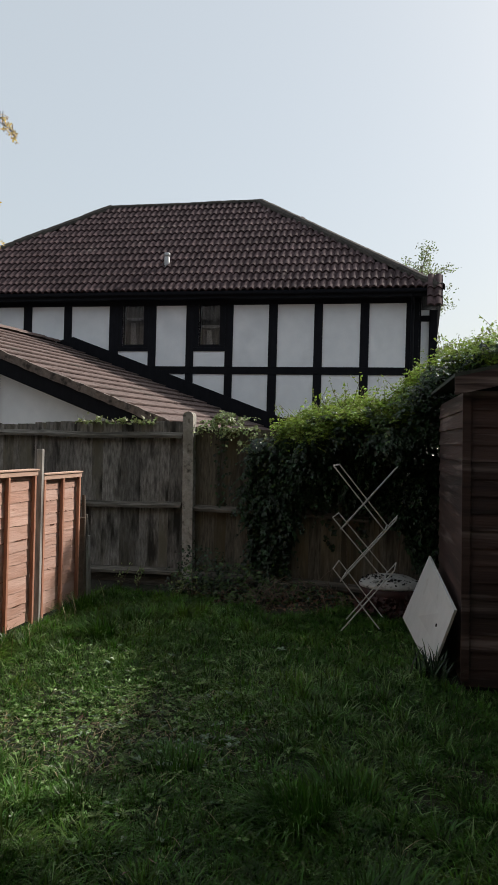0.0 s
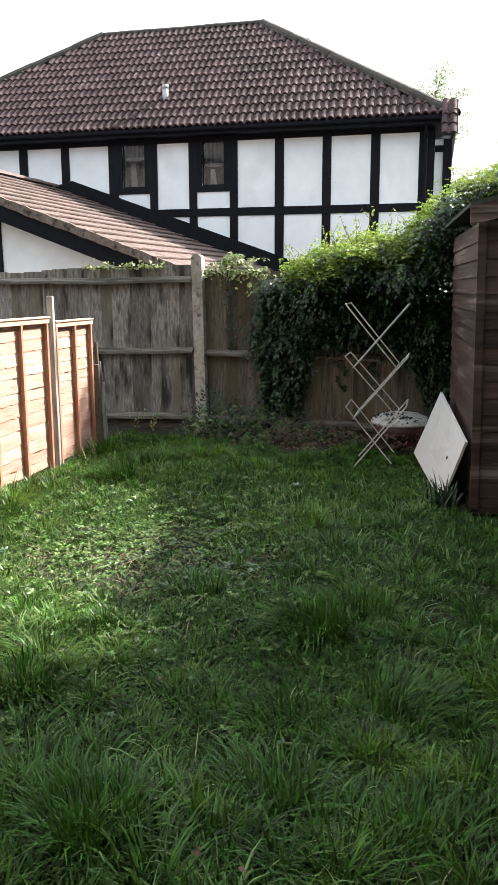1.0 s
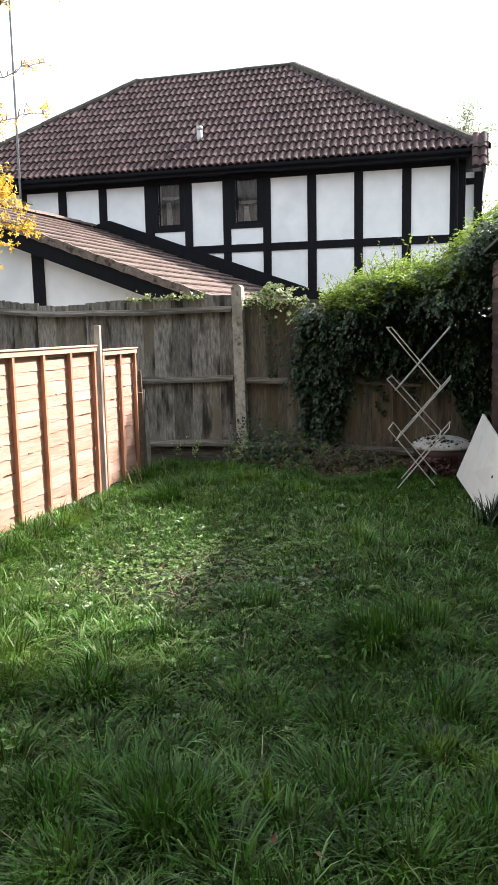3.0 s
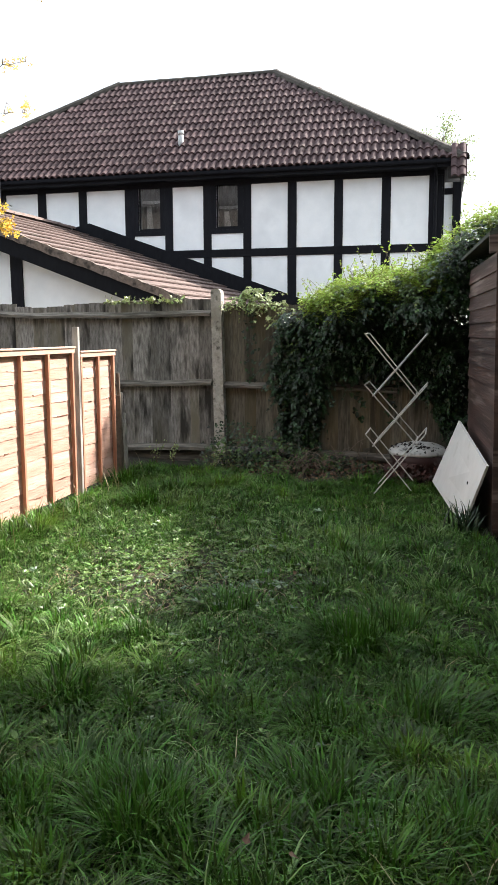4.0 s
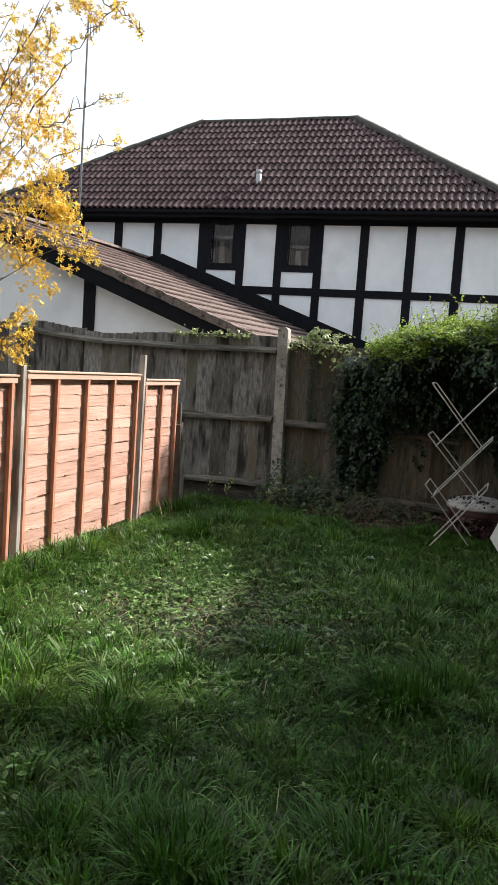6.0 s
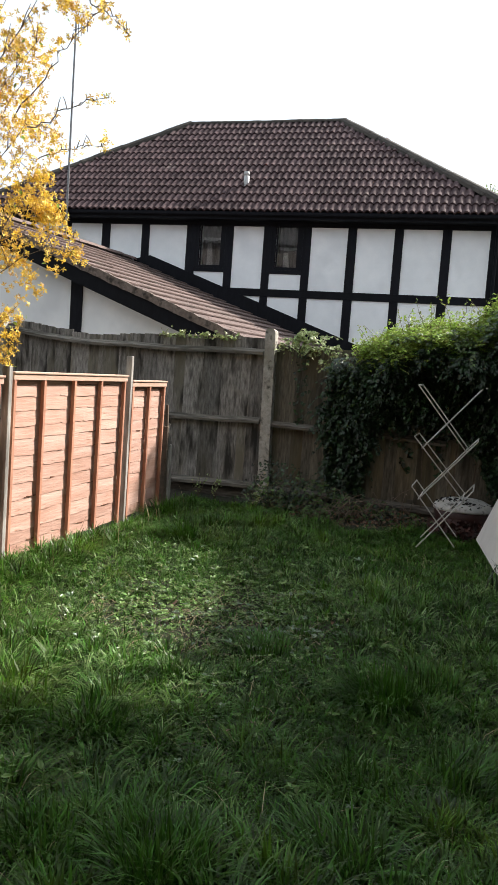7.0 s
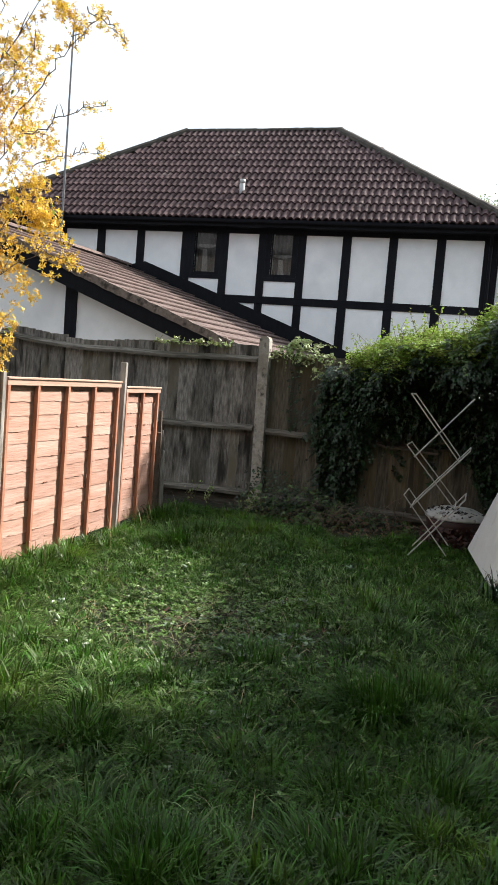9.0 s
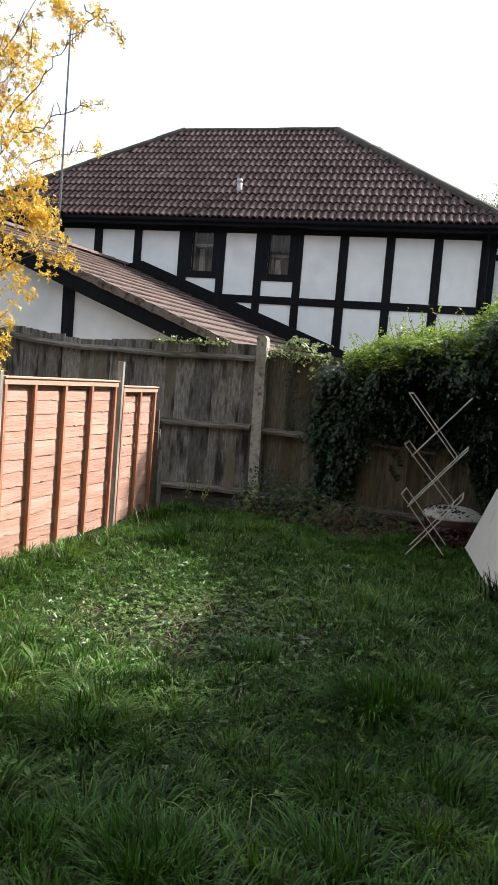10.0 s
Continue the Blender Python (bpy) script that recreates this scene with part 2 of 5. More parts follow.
def prism(pts, y0, y1):
    """A polygon in x and z, drawn out from y0 to y1."""
    bm = bmesh.new()
    lo = [bm.verts.new((x, y0, z)) for x, z in pts]
    hi = [bm.verts.new((x, y1, z)) for x, z in pts]
    bm.faces.new(lo)
    bm.faces.new(hi[::-1])
    for i in range(len(pts)):
        j = (i + 1) % len(pts)
        bm.faces.new((lo[j], lo[i], hi[i], hi[j]))
    return bm


def tube(bm, pts, r0, r1=None, n=6):
    """A round bar along points, tapered from r0 to r1."""
    pts = [Vector(p) for p in pts]
    r1 = r0 if r1 is None else r1
    rings = []
    for i, p in enumerate(pts):
        d = (pts[min(i + 1, len(pts) - 1)] - pts[max(i - 1, 0)]).normalized()
        s = d.cross(Vector((0.31, 0.17, 0.93))).normalized()
        u = d.cross(s)
        r = r0 + (r1 - r0) * i / max(1, len(pts) - 1)
        rings.append([bm.verts.new(p + r * (math.cos(a) * s + math.sin(a) * u)) for a in (k * math.tau / n for k in range(n))])
    for a, b in zip(rings, rings[1:]):
        for k in range(n):
            bm.faces.new((a[k], a[(k + 1) % n], b[(k + 1) % n], b[k]))
    bm.faces.new(rings[0][::-1])
    bm.faces.new(rings[-1])
    return bm


def soup(name, verts, faces, material, parent=None, label="", category="", kind="stuff", smooth=False):
    """Very many small faces as one mesh."""
    me = bpy.data.meshes.new(name)
    org = ORG[parent.name] if parent else Vector((0, 0, 0))
    me.from_pydata([tuple(v) for v in (np.asarray(verts) - np.array(org)).tolist()], [], faces)
    me.materials.append(material)
    if smooth:
        me.polygons.foreach_set("use_smooth", [True] * len(me.polygons))
    ob = new(name, me)
    ob.parent = parent
    ORG[ob.name] = org
    return tagged(ob, label, category, "", kind)


rng = np.random.default_rng(7)


def leaf_cloud(places, normals, sizes, shape):
    """Leaves of one flat, folded outline set at places, each facing about its normal."""
    P, Nn, S = np.asarray(places, float), np.asarray(normals, float), np.asarray(sizes, float)
    Nn = Nn / np.linalg.norm(Nn, axis=1, keepdims=True)
    R = rng.normal(size=P.shape)
    T = np.cross(Nn, R)
    T /= np.linalg.norm(T, axis=1, keepdims=True)
    B = np.cross(Nn, T)
    outline, faces = shape
    V = np.concatenate([P + S[:, None] * (u * T + v * B + w * Nn) for u, v, w in outline], 1).reshape(-1, 3)
    k = len(outline)
    F = [tuple(i * k + q for q in f) for i in range(len(P)) for f in faces]
    return V, F


def set_leaves(places, tips, normals, sizes, shape):
    """Leaves set at places, each with its tip and its face turned as given."""
    B = tips / np.linalg.norm(tips, axis=1, keepdims=True)
    T = np.cross(B, normals)
    T /= np.linalg.norm(T, axis=1, keepdims=True) + 1e-9
    Nn = np.cross(T, B)
    S = np.asarray(sizes)[:, None]
    outline, faces = shape
    V = np.concatenate([places + S * (u * T + v * B + w * Nn) for u, v, w in outline], 1).reshape(-1, 3)
    k = len(outline)
    return V, [tuple(i * k + q for q in f) for i in range(len(places)) for f in faces]


def sprays(root, way, length, num, size, shape, droop=0.5, tilt=-0.35):
    """Trailing shoots: leaves in two ranks along a stem that leaves its root one way and bends down."""
    way = way / np.linalg.norm(way, axis=1, keepdims=True)
    k = np.repeat(np.arange(len(root)), num)
    m = len(k)
    u = rng.uniform(0.05, 1, m)
    L = length[k]
    down = np.array([0, 0, -1.0])
    p = root[k] + way[k] * (L * u)[:, None] + down * (droop * L * u * u)[:, None]
    run = way[k] + down * (2 * droop * u)[:, None]
    side = np.cross(run, np.array([0.0, 0.0, 1.0])) + 1e-6
    side /= np.linalg.norm(side, axis=1, keepdims=True)
    flip = np.where(rng.uniform(size=m) < 0.5, -1.0, 1.0)
    S = rng.uniform(0.6, 1.1, m) * size[k] * (1.1 - 0.45 * u)
    tip = 0.5 * run + (flip * rng.uniform(0.4, 1.0, m))[:, None] * side + down * rng.uniform(0.0, 0.6, m)[:, None]
    face = np.array([0, tilt, 1.0]) + 0.35 * way[k] + rng.normal(0, 0.38, (m, 3))
    tipn = tip / np.linalg.norm(tip, axis=1, keepdims=True)
    return set_leaves(p + tipn * (0.5 * S)[:, None], tip, face, S, shape)


IVY_LEAF = ([(0, -0.5, 0), (0.5, -0.25, 0.06), (0.25, 0.05, 0.03), (0, 0.55, -0.1), (-0.25, 0.05, 0.03), (-0.5, -0.25, 0.06), (0, -0.05, -0.05)],
            [(0, 1, 6), (1, 2, 6), (2, 3, 6), (6, 3, 4), (6, 4, 5), (6, 5, 0)])
OVAL_LEAF = ([(0, -0.5, 0), (0.27, -0.1, 0.07), (0.16, 0.28, 0.05), (0, 0.5, -0.06), (-0.16, 0.28, 0.05), (-0.27, -0.1, 0.07)],
             [(0, 1, 2, 3), (0, 3, 4, 5)])


# ---- ground ----
def ground_z(x, y):
    """The nearly level lawn."""
    z = np.interp(y, [-4, 1.7, 4.0, 6.0, 8.2, 12], [-0.2, -0.2, -0.17, -0.15, -0.15, -0.17])
    near = np.clip((9 - np.abs(y - 2)) / 4, 0, 1)
    return z + near * (0.025 * np.sin(2.1 * x + 0.7) * np.sin(1.7 * y + 0.3) + 0.015 * np.sin(5.3 * x + 1.9 * y))


def axis(lo, hi, step, far):
    core = np.arange(lo, hi + 1e-6, step)
    out = np.array([0.5, 1.5, 4, 12, 40, 130, far])
    return np.concatenate([lo - out[::-1], core, hi + out])


gx, gy = axis(-4, 4, 0.16, 700), axis(-3, 9, 0.16, 700)
GX, GY = np.meshgrid(gx, gy)
verts = np.stack([GX, GY, ground_z(GX, GY)], -1).reshape(-1, 3)
w = len(gx)
faces = [(j * w + i, j * w + i + 1, (j + 1) * w + i + 1, (j + 1) * w + i) for j in range(len(gy) - 1) for i in range(w - 1)]
ground = soup("ground", verts, faces, M_SOIL, None, "dark garden soil under the rough lawn", "ground", "structure", True)


def blades(p, a, length, width, lean, name, material, label, category):
    n = len(p)
    x, y = p[:, 0], p[:, 1]
    d = np.stack([np.cos(a), np.sin(a), 0 * a], -1)
    side = np.stack([-np.sin(a), np.cos(a), 0 * a], -1)
    base = np.stack([x, y, ground_z(x, y) - 0.01], -1)
    up = np.array([0, 0, 1.0])
    V = []
    for k, wd in ((0, 0.8), (0.4, 1.0), (0.75, 0.6)):
        c = base + d * (lean * length * k ** 2)[:, None] + up * (length * (k - 0.35 * np.clip(lean, 0, 1.2) * k ** 2))[:, None]
        V += [c - side * (width * wd / 2)[:, None], c + side * (width * wd / 2)[:, None]]
    tip = base + d * (lean * length)[:, None] + up * (length * (1 - 0.45 * np.clip(lean, 0, 1.3)))[:, None]
    V = np.concatenate(V + [tip], 1).reshape(-1, 3)
    F = []
    for o in range(0, 7 * n, 7):
        F += [(o, o + 1, o + 3, o + 2), (o + 2, o + 3, o + 5, o + 4), (o + 4, o + 5, o + 6)]
    return soup(name, V, F, material, None, label, category)


def on_lawn(p):
    """Where grass may stand: inside the fences, clear of the shed and the deck."""
    x, y = p[:, 0], p[:, 1]
    return (x > -2.3) & (x < 1.74) & ~((x > 1.12) & (y > 5.25)) & ~((x < 0.2) & (y < 0.99)) & (y < np.where(x > -1.1, np.where(x > 0.15, 7.45, 7.25) + 0.1 * np.sin(6 * x), 7.8)) & (np.hypot(x - 0.26, y - 1.0) > 0.13)


def loose_spots(n, x0, x1, y0, y1):
    p = np.stack([rng.uniform(x0, x1, n), rng.uniform(y0, y1, n)], -1)
    return p[on_lawn(p)]


def worn(p):
    """1 where the lawn is thin and short, about its middle."""
    a = np.exp(-(((p[:, 0] + 0.75) / 0.62) ** 2 + ((p[:, 1] - 3.75) / 0.75) ** 2))
    b = np.exp(-(((p[:, 0] + 0.1) / 0.3) ** 2 + ((p[:, 1] - 3.85) / 0.25) ** 2))
    return np.maximum(a, 0.9 * b)


def bare(p):
    """1 in the small gaps where earth and old straw show."""
    g = np.sin(7.3 * p[:, 0] + 2.1 * np.sin(3.7 * p[:, 1])) * np.sin(6.1 * p[:, 1] + 1.7 * np.sin(4.9 * p[:, 0]) + 0.6)
    return np.clip((g - 0.62) / 0.2, 0, 1)


def tussocks(t, per, x0, x1, y0, y1, r0, r1, l0, l1):
    """Tufts of blades: upright in the heart, falling outwards at the rim, the whole tuft combed one way."""
    c = loose_spots(t, x0, x1, y0, y1)
    c = c[rng.uniform(size=len(c)) > 0.75 * worn(c) + 0.6 * bare(c)]
    t = len(c)
    size, comb, sway = rng.uniform(r0, r1, t), rng.uniform(0, math.tau, t), rng.uniform(0.1, 0.8, t)
    tall = rng.uniform(l0, l1, t) * (0.75 + 0.3 * np.sin(2.1 * c[:, 0] + 0.9) * np.sin(1.7 * c[:, 1])) * (1 - 0.45 * worn(c))
    num = (per * (size / r1) ** 1.3 * rng.uniform(0.6, 1.3, t)).astype(int) + 8
    k = np.repeat(np.arange(t), num)
    m = len(k)
    a, d = rng.uniform(0, math.tau, m), np.sqrt(rng.uniform(0, 1, m))
    p = c[k] + (d * size[k])[:, None] * np.stack([np.cos(a), np.sin(a)], -1)
    way = np.stack([np.cos(a), np.sin(a)], -1) * (0.25 + d)[:, None] + sway[k][:, None] * np.stack([np.cos(comb[k]), np.sin(comb[k])], -1) + rng.normal(0, 0.22, (m, 2))
    lean = np.clip(np.hypot(way[:, 0], way[:, 1]) * rng.uniform(0.55, 1.15, m), 0.1, 1.5)
    length = tall[k] * (1.08 - 0.35 * d) * rng.uniform(0.55, 1.15, m)
    ok = on_lawn(p)
    return p[ok], np.arctan2(way[:, 1], way[:, 0])[ok], length[ok], lean[ok]


TUFTS = ((0.42, 3.13, 330, 0.24), (-0.02, 1.6, 420, 0.23), (0.64, 3.42, 200, 0.2), (0.47, 1.88, 220, 0.19), (0.41, 1.21, 260, 0.18), (0.88, 2.57, 240, 0.2), (-0.65, 2.32, 220, 0.2), (1.0, 1.8, 240, 0.18), (-0.28, 1.74, 200, 0.17), (0.78, 1.66, 220, 0.17), (-0.27, 3.57, 200, 0.16), (-0.38, 1.58, 220, 0.18), (0.43, 2.36, 200, 0.15), (-1.62, 5.77, 240, 0.24), (-2.2, 6.67, 200, 0.26), (-1.57, 6.38, 200, 0.22))


def lawn():
    # short turf under everything
    p = np.concatenate([loose_spots(70000, -2.3, 2.2, 0.4, 3.4), loose_spots(60000, -2.3, 2.2, 3.4, 7.8), loose_spots(8000, 0.2, 2.3, -1.6, 0.4)])
    p = p[rng.uniform(size=len(p)) > 0.35 * worn(p) + 0.7 * bare(p)]
    n = len(p)
    blades(p, rng.uniform(0, math.tau, n), rng.uniform(0.04, 0.12, n) * (1 - 0.35 * worn(p)), rng.uniform(0.003, 0.008, n), rng.uniform(0.4, 1.6, n), "turf", M_TURF,
           "short dark turf between the tufts of the lawn", "grass")
    # tufts, large ones near the deck and along the fences
    sets = [tussocks(520, 190, -2.3, 2.2, 0.4, 3.3, 0.06, 0.17, 0.12, 0.23), tussocks(820, 105, -2.3, 2.2, 3.0, 7.8, 0.05, 0.15, 0.09, 0.18),
            tussocks(80, 180, 0.2, 2.3, -1.6, 0.4, 0.06, 0.15, 0.12, 0.22), tussocks(650, 55, -2.3, 2.2, 0.4, 6.0, 0.03, 0.07, 0.07, 0.14),
            tussocks(170, 110, -2.3, -2.0, 2.2, 7.4, 0.05, 0.12, 0.14, 0.26), tussocks(90, 120, -2.2, 0.6, 6.2, 7.6, 0.06, 0.14, 0.12, 0.22), tussocks(50, 110, 0.1, 1.1, 6.2, 7.5, 0.06, 0.12, 0.12, 0.2)]
    p, a, length, lean = (np.concatenate(q) for q in zip(*sets))
    n = len(p)
    blades(p, a, length, rng.uniform(0.004, 0.011, n), lean, "grass", M_GRASS, "rough uncut green lawn in tufts", "grass")
    # scattered pale blades; their colour doubles as sky highlights on the grass
    p, a, length, lean = tussocks(1500, 14, -2.3, 2.2, 0.4, 7.2, 0.05, 0.16, 0.1, 0.2)
    n = len(p)
    blades(p, a, length, rng.uniform(0.004, 0.009, n), np.clip(lean * 1.2, 0.4, 1.6), "pale_grass", M_PALE, "pale bent grass blades, sky glint in their colour", "grass")
    # the tallest tufts
    for cx, cy, num, tall in TUFTS:
        num = int(num * 1.2)
        a, d = rng.uniform(0, math.tau, num), np.sqrt(rng.uniform(0, 1, num))
        q = np.stack([np.cos(a), np.sin(a)], -1) * d[:, None]
        way = 0.7 * q + rng.normal(0, 0.35, (num, 2)) + np.array([0.5 * math.sin(9 * cx), 0.5 * math.cos(7 * cy)])
        blades(np.array([cx, cy]) + q * 0.16, np.arctan2(way[:, 1], way[:, 0]), tall * rng.uniform(0.5, 1.0, num), rng.uniform(0.0045, 0.01, num),
               np.clip(np.hypot(way[:, 0], way[:, 1]) * rng.uniform(0.6, 1.1, num), 0.1, 1.4), "grass_tuft", M_TUFT, "tall dark green tuft of grass in the lawn", "grass")
    m = 16
    p = np.stack([rng.uniform(-2.28, -1.9, m), rng.uniform(4.2, 6.9, m)], -1)
    blades(p, rng.uniform(0, math.tau, m), rng.uniform(0.25, 0.42, m), rng.uniform(0.003, 0.005, m), rng.uniform(0.1, 0.6, m), "straw_stalk", M_DRY, "tall dry straw stalks by the orange fence", "grass")
    # a dry stalk leaning by the post
    blades(np.array([[-2.02, 6.05], [-2.0, 6.0], [-2.05, 6.1]]), np.array([0.3, 0.5, 2.6]), np.array([0.44, 0.34, 0.3]), np.full(3, 0.006), np.array([0.45, 0.3, 0.4]), "straw_stalk", M_DRY,
           "tall dry straw stalks beside the silvered post", "grass")
    p = loose_spots(3000, -2.3, 2.2, 0.4, 7.2)
    p = p[rng.uniform(size=len(p)) < 0.35 + bare(p)]
    n = len(p)
    blades(p, rng.uniform(0, math.tau, n), rng.uniform(0.05, 0.16, n), rng.uniform(0.002, 0.0045, n), rng.uniform(0.9, 1.7, n), "dry_grass", M_DRY,
           "straw-coloured dry grass stalks in the lawn", "grass")
    m = 1500
    p = np.stack([rng.normal(-0.75, 0.5, m), rng.normal(3.7, 0.55, m)], -1)
    p = p[bare(p) + rng.uniform(size=m) > 0.6]
    m = len(p)
    blades(p, rng.uniform(0, math.tau, m), rng.uniform(0.04, 0.1, m), rng.uniform(0.004, 0.007, m), rng.uniform(1.0, 1.8, m), "withered_grass", M_DRY,
           "withered straw-coloured grass in the thin middle of the lawn", "grass")
    # weeds grow in rosettes of five to nine leaves
    hubs = np.stack([rng.normal(-0.75, 0.55, 1500), rng.normal(3.95, 0.85, 1500)], -1)
    hubs = np.concatenate([hubs, loose_spots(200, -2.2, 2.0, 1.2, 7.0)])
    hubs = hubs[on_lawn(hubs) & (hubs[:, 1] > 1.2)]
    silver = rng.uniform(size=len(hubs)) < 0.06 + 0.8 * np.exp(-(((hubs[:, 0] + 0.12) / 0.35) ** 2 + ((hubs[:, 1] - 3.85) / 0.28) ** 2))
    for own, name, material, label in ((~silver, "lawn_weed", M_WEED, "low broad-leaved weeds in the thin lawn"), (silver, "silvery_weed", M_SILVER, "greyish-green flat weeds in the thin lawn")):
        h = hubs[own]
        num = rng.integers(5, 10, len(h))
        k = np.repeat(np.arange(len(h)), num)
        m = len(k)
        ang = rng.uniform(0, math.tau, m)
        out = np.stack([np.cos(ang), np.sin(ang), rng.uniform(-0.1, 0.5, m)], -1)
        size = (rng.uniform(0.016, 0.042, len(h)) * rng.uniform(0.6, 1, len(h)))[k] * rng.uniform(0.7, 1.2, m)
        base = np.stack([h[k, 0], h[k, 1], ground_z(h[k, 0], h[k, 1]) + rng.uniform(0.015, 0.06, len(h))[k]], -1)
        V, F = set_leaves(base + out * (0.55 * size)[:, None], out, np.stack([rng.normal(0, 0.3, m), rng.normal(0, 0.3, m), np.ones(m)], -1), size, OVAL_LEAF)
        soup(name, V, F, material, None, label, "weeds")


lawn()


# ---- tiles ----
def roman_tile():
    """A double-roll tile, its tail at y = 0, its head up the slope."""
    prof = []
    for r in range(2):
        for s in (0.0, 0.1, 0.27, 0.42, 0.57, 0.74, 0.84):
            prof.append((0.155 * (r + s), 0.052 * math.sin(math.pi * s / 0.84) ** 0.7 if 0 < s < 0.84 else 0.0))
    prof.append((0.31, 0.0))
    top = [(x, 0.0, h + 0.04) for x, h in prof]
    head = [(x, 0.42, h * 0.9 + 0.004) for x, h in prof]
    low = [(x, 0.004, h * 0.95 + 0.004) for x, h in prof]
    n = len(prof)
    f = [(i, i + 1, n + i + 1, n + i) for i in range(n - 1)] + [(2 * n + i, 2 * n + i + 1, i + 1, i) for i in range(n - 1)]
    return top + head + low, f


def flat_tile():
    """A flat interlocking tile with a thin overhanging tail."""
    v = [(0.001, 0, 0.05), (0.329, 0, 0.05), (0.329, 0.42, 0.012), (0.001, 0.42, 0.012), (0.001, 0, 0.028), (0.329, 0, 0.028), (0.329, 0.05, 0.024), (0.001, 0.05, 0.024),
         (0.15, 0, 0.05), (0.18, 0, 0.05), (0.18, 0.42, 0.012), (0.15, 0.42, 0.012), (0.165, 0, 0.044), (0.165, 0.42, 0.006), (0.001, 0.054, -0.002), (0.329, 0.054, -0.002), (0.329, 0.42, -0.002), (0.001, 0.42, -0.002)]
    f = [(0, 8, 11, 3), (8, 12, 13, 11), (12, 9, 10, 13), (9, 1, 2, 10), (4, 5, 1, 9, 12, 8, 0), (7, 6, 5, 4), (14, 15, 6, 7), (5, 6, 2, 1), (6, 15, 16, 2), (4, 0, 3, 7), (7, 3, 17, 14)]
    return v, f


def slope_frame(origin, along, up):
    along, up = Vector(along).normalized(), Vector(up).normalized()
    n = along.cross(up)
    return Matrix(((along.x, up.x, n.x, origin[0]), (along.y, up.y, n.y, origin[1]), (along.z, up.z, n.z, origin[2]), (0, 0, 0, 1)))


def mesh_of(name, vf, material):
    me = bpy.data.meshes.new(name)
    me.from_pydata([tuple(v) for v in vf[0]], [], vf[1])
    me.materials.append(material)
    return me


def lay_tiles(vf, spots, frame_m, roof, single, mat_single, mat_joined, name, label):
    """Tiles at (x, s) on a slope: those for which single() holds are pieces, the rest one mesh."""
    me = mesh_of(name, vf, mat_single)
    V, F, k, made = [], [], len(vf[0]), 0
    for x, s in spots:
        m = frame_m @ Matrix.Translation((x, s, random.uniform(0, 0.004))) @ pose(0, 0, 0, 0, 0, random.uniform(-0.3, 0.3))
        if made < 300 and single(x, s):
            piece(name, me, roof, m)
            made += 1
        else:
            o = len(V)
            V += [m @ Vector(v) for v in vf[0]]
            F += [tuple(o + i for i in f) for f in vf[1]]
    if V:
        soup("more_" + name + "s", [tuple(v) for v in V], F, mat_joined, roof, label)


def cap_mesh(name, r=0.13, length=0.44, material=None):
    V, F, n = [], [], 7
    for y, rr in ((0, r), (length, r * 0.93)):
        for q in (rr, rr - 0.025):
            V += [(q * math.cos(math.pi * k / (n - 1)), y, q * math.sin(math.pi * k / (n - 1)) * 0.85) for k in range(n)]
    for k in range(n - 1):
        F += [(k, k + 1, 2 * n + k + 1, 2 * n + k), (n + k, k, k + 1, n + k + 1)[::-1]]
    return mesh_of(name, (V, F), material or M_RIDGE)


def caps(me, a, b, roof):
    a, b = Vector(a), Vector(b)
    d = (b - a).normalized()
    s = d.cross(Vector((0, 0, 1))).normalized()
    n = s.cross(d)
    m0 = Matrix(((s.x, d.x, n.x, 0), (s.y, d.y, n.y, 0), (s.z, d.z, n.z, 0), (0, 0, 0, 1)))
    n_caps = round((b - a).length / 0.4)
    for i in range(n_caps):
        piece("ridge_tile", me, roof, Matrix.Translation(a.lerp(b, i / n_caps)) @ m0 @ pose(0, 0, random.uniform(-0.006, 0.006), random.uniform(0.5, 2.0), 0, random.uniform(-1, 1)))


# ---- half-timbered house ----
FY = 17.0
EAVE_Z, EAVE_Y, RIDGE_Z, RIDGE_Y = 4.785, 16.55, 7.81, 20.24
HX0, HX1, RX0, RX1 = -12.0, 1.18, -7.61, -3.4
WX0, WX1, BACK = -11.6, 0.78, 23.5


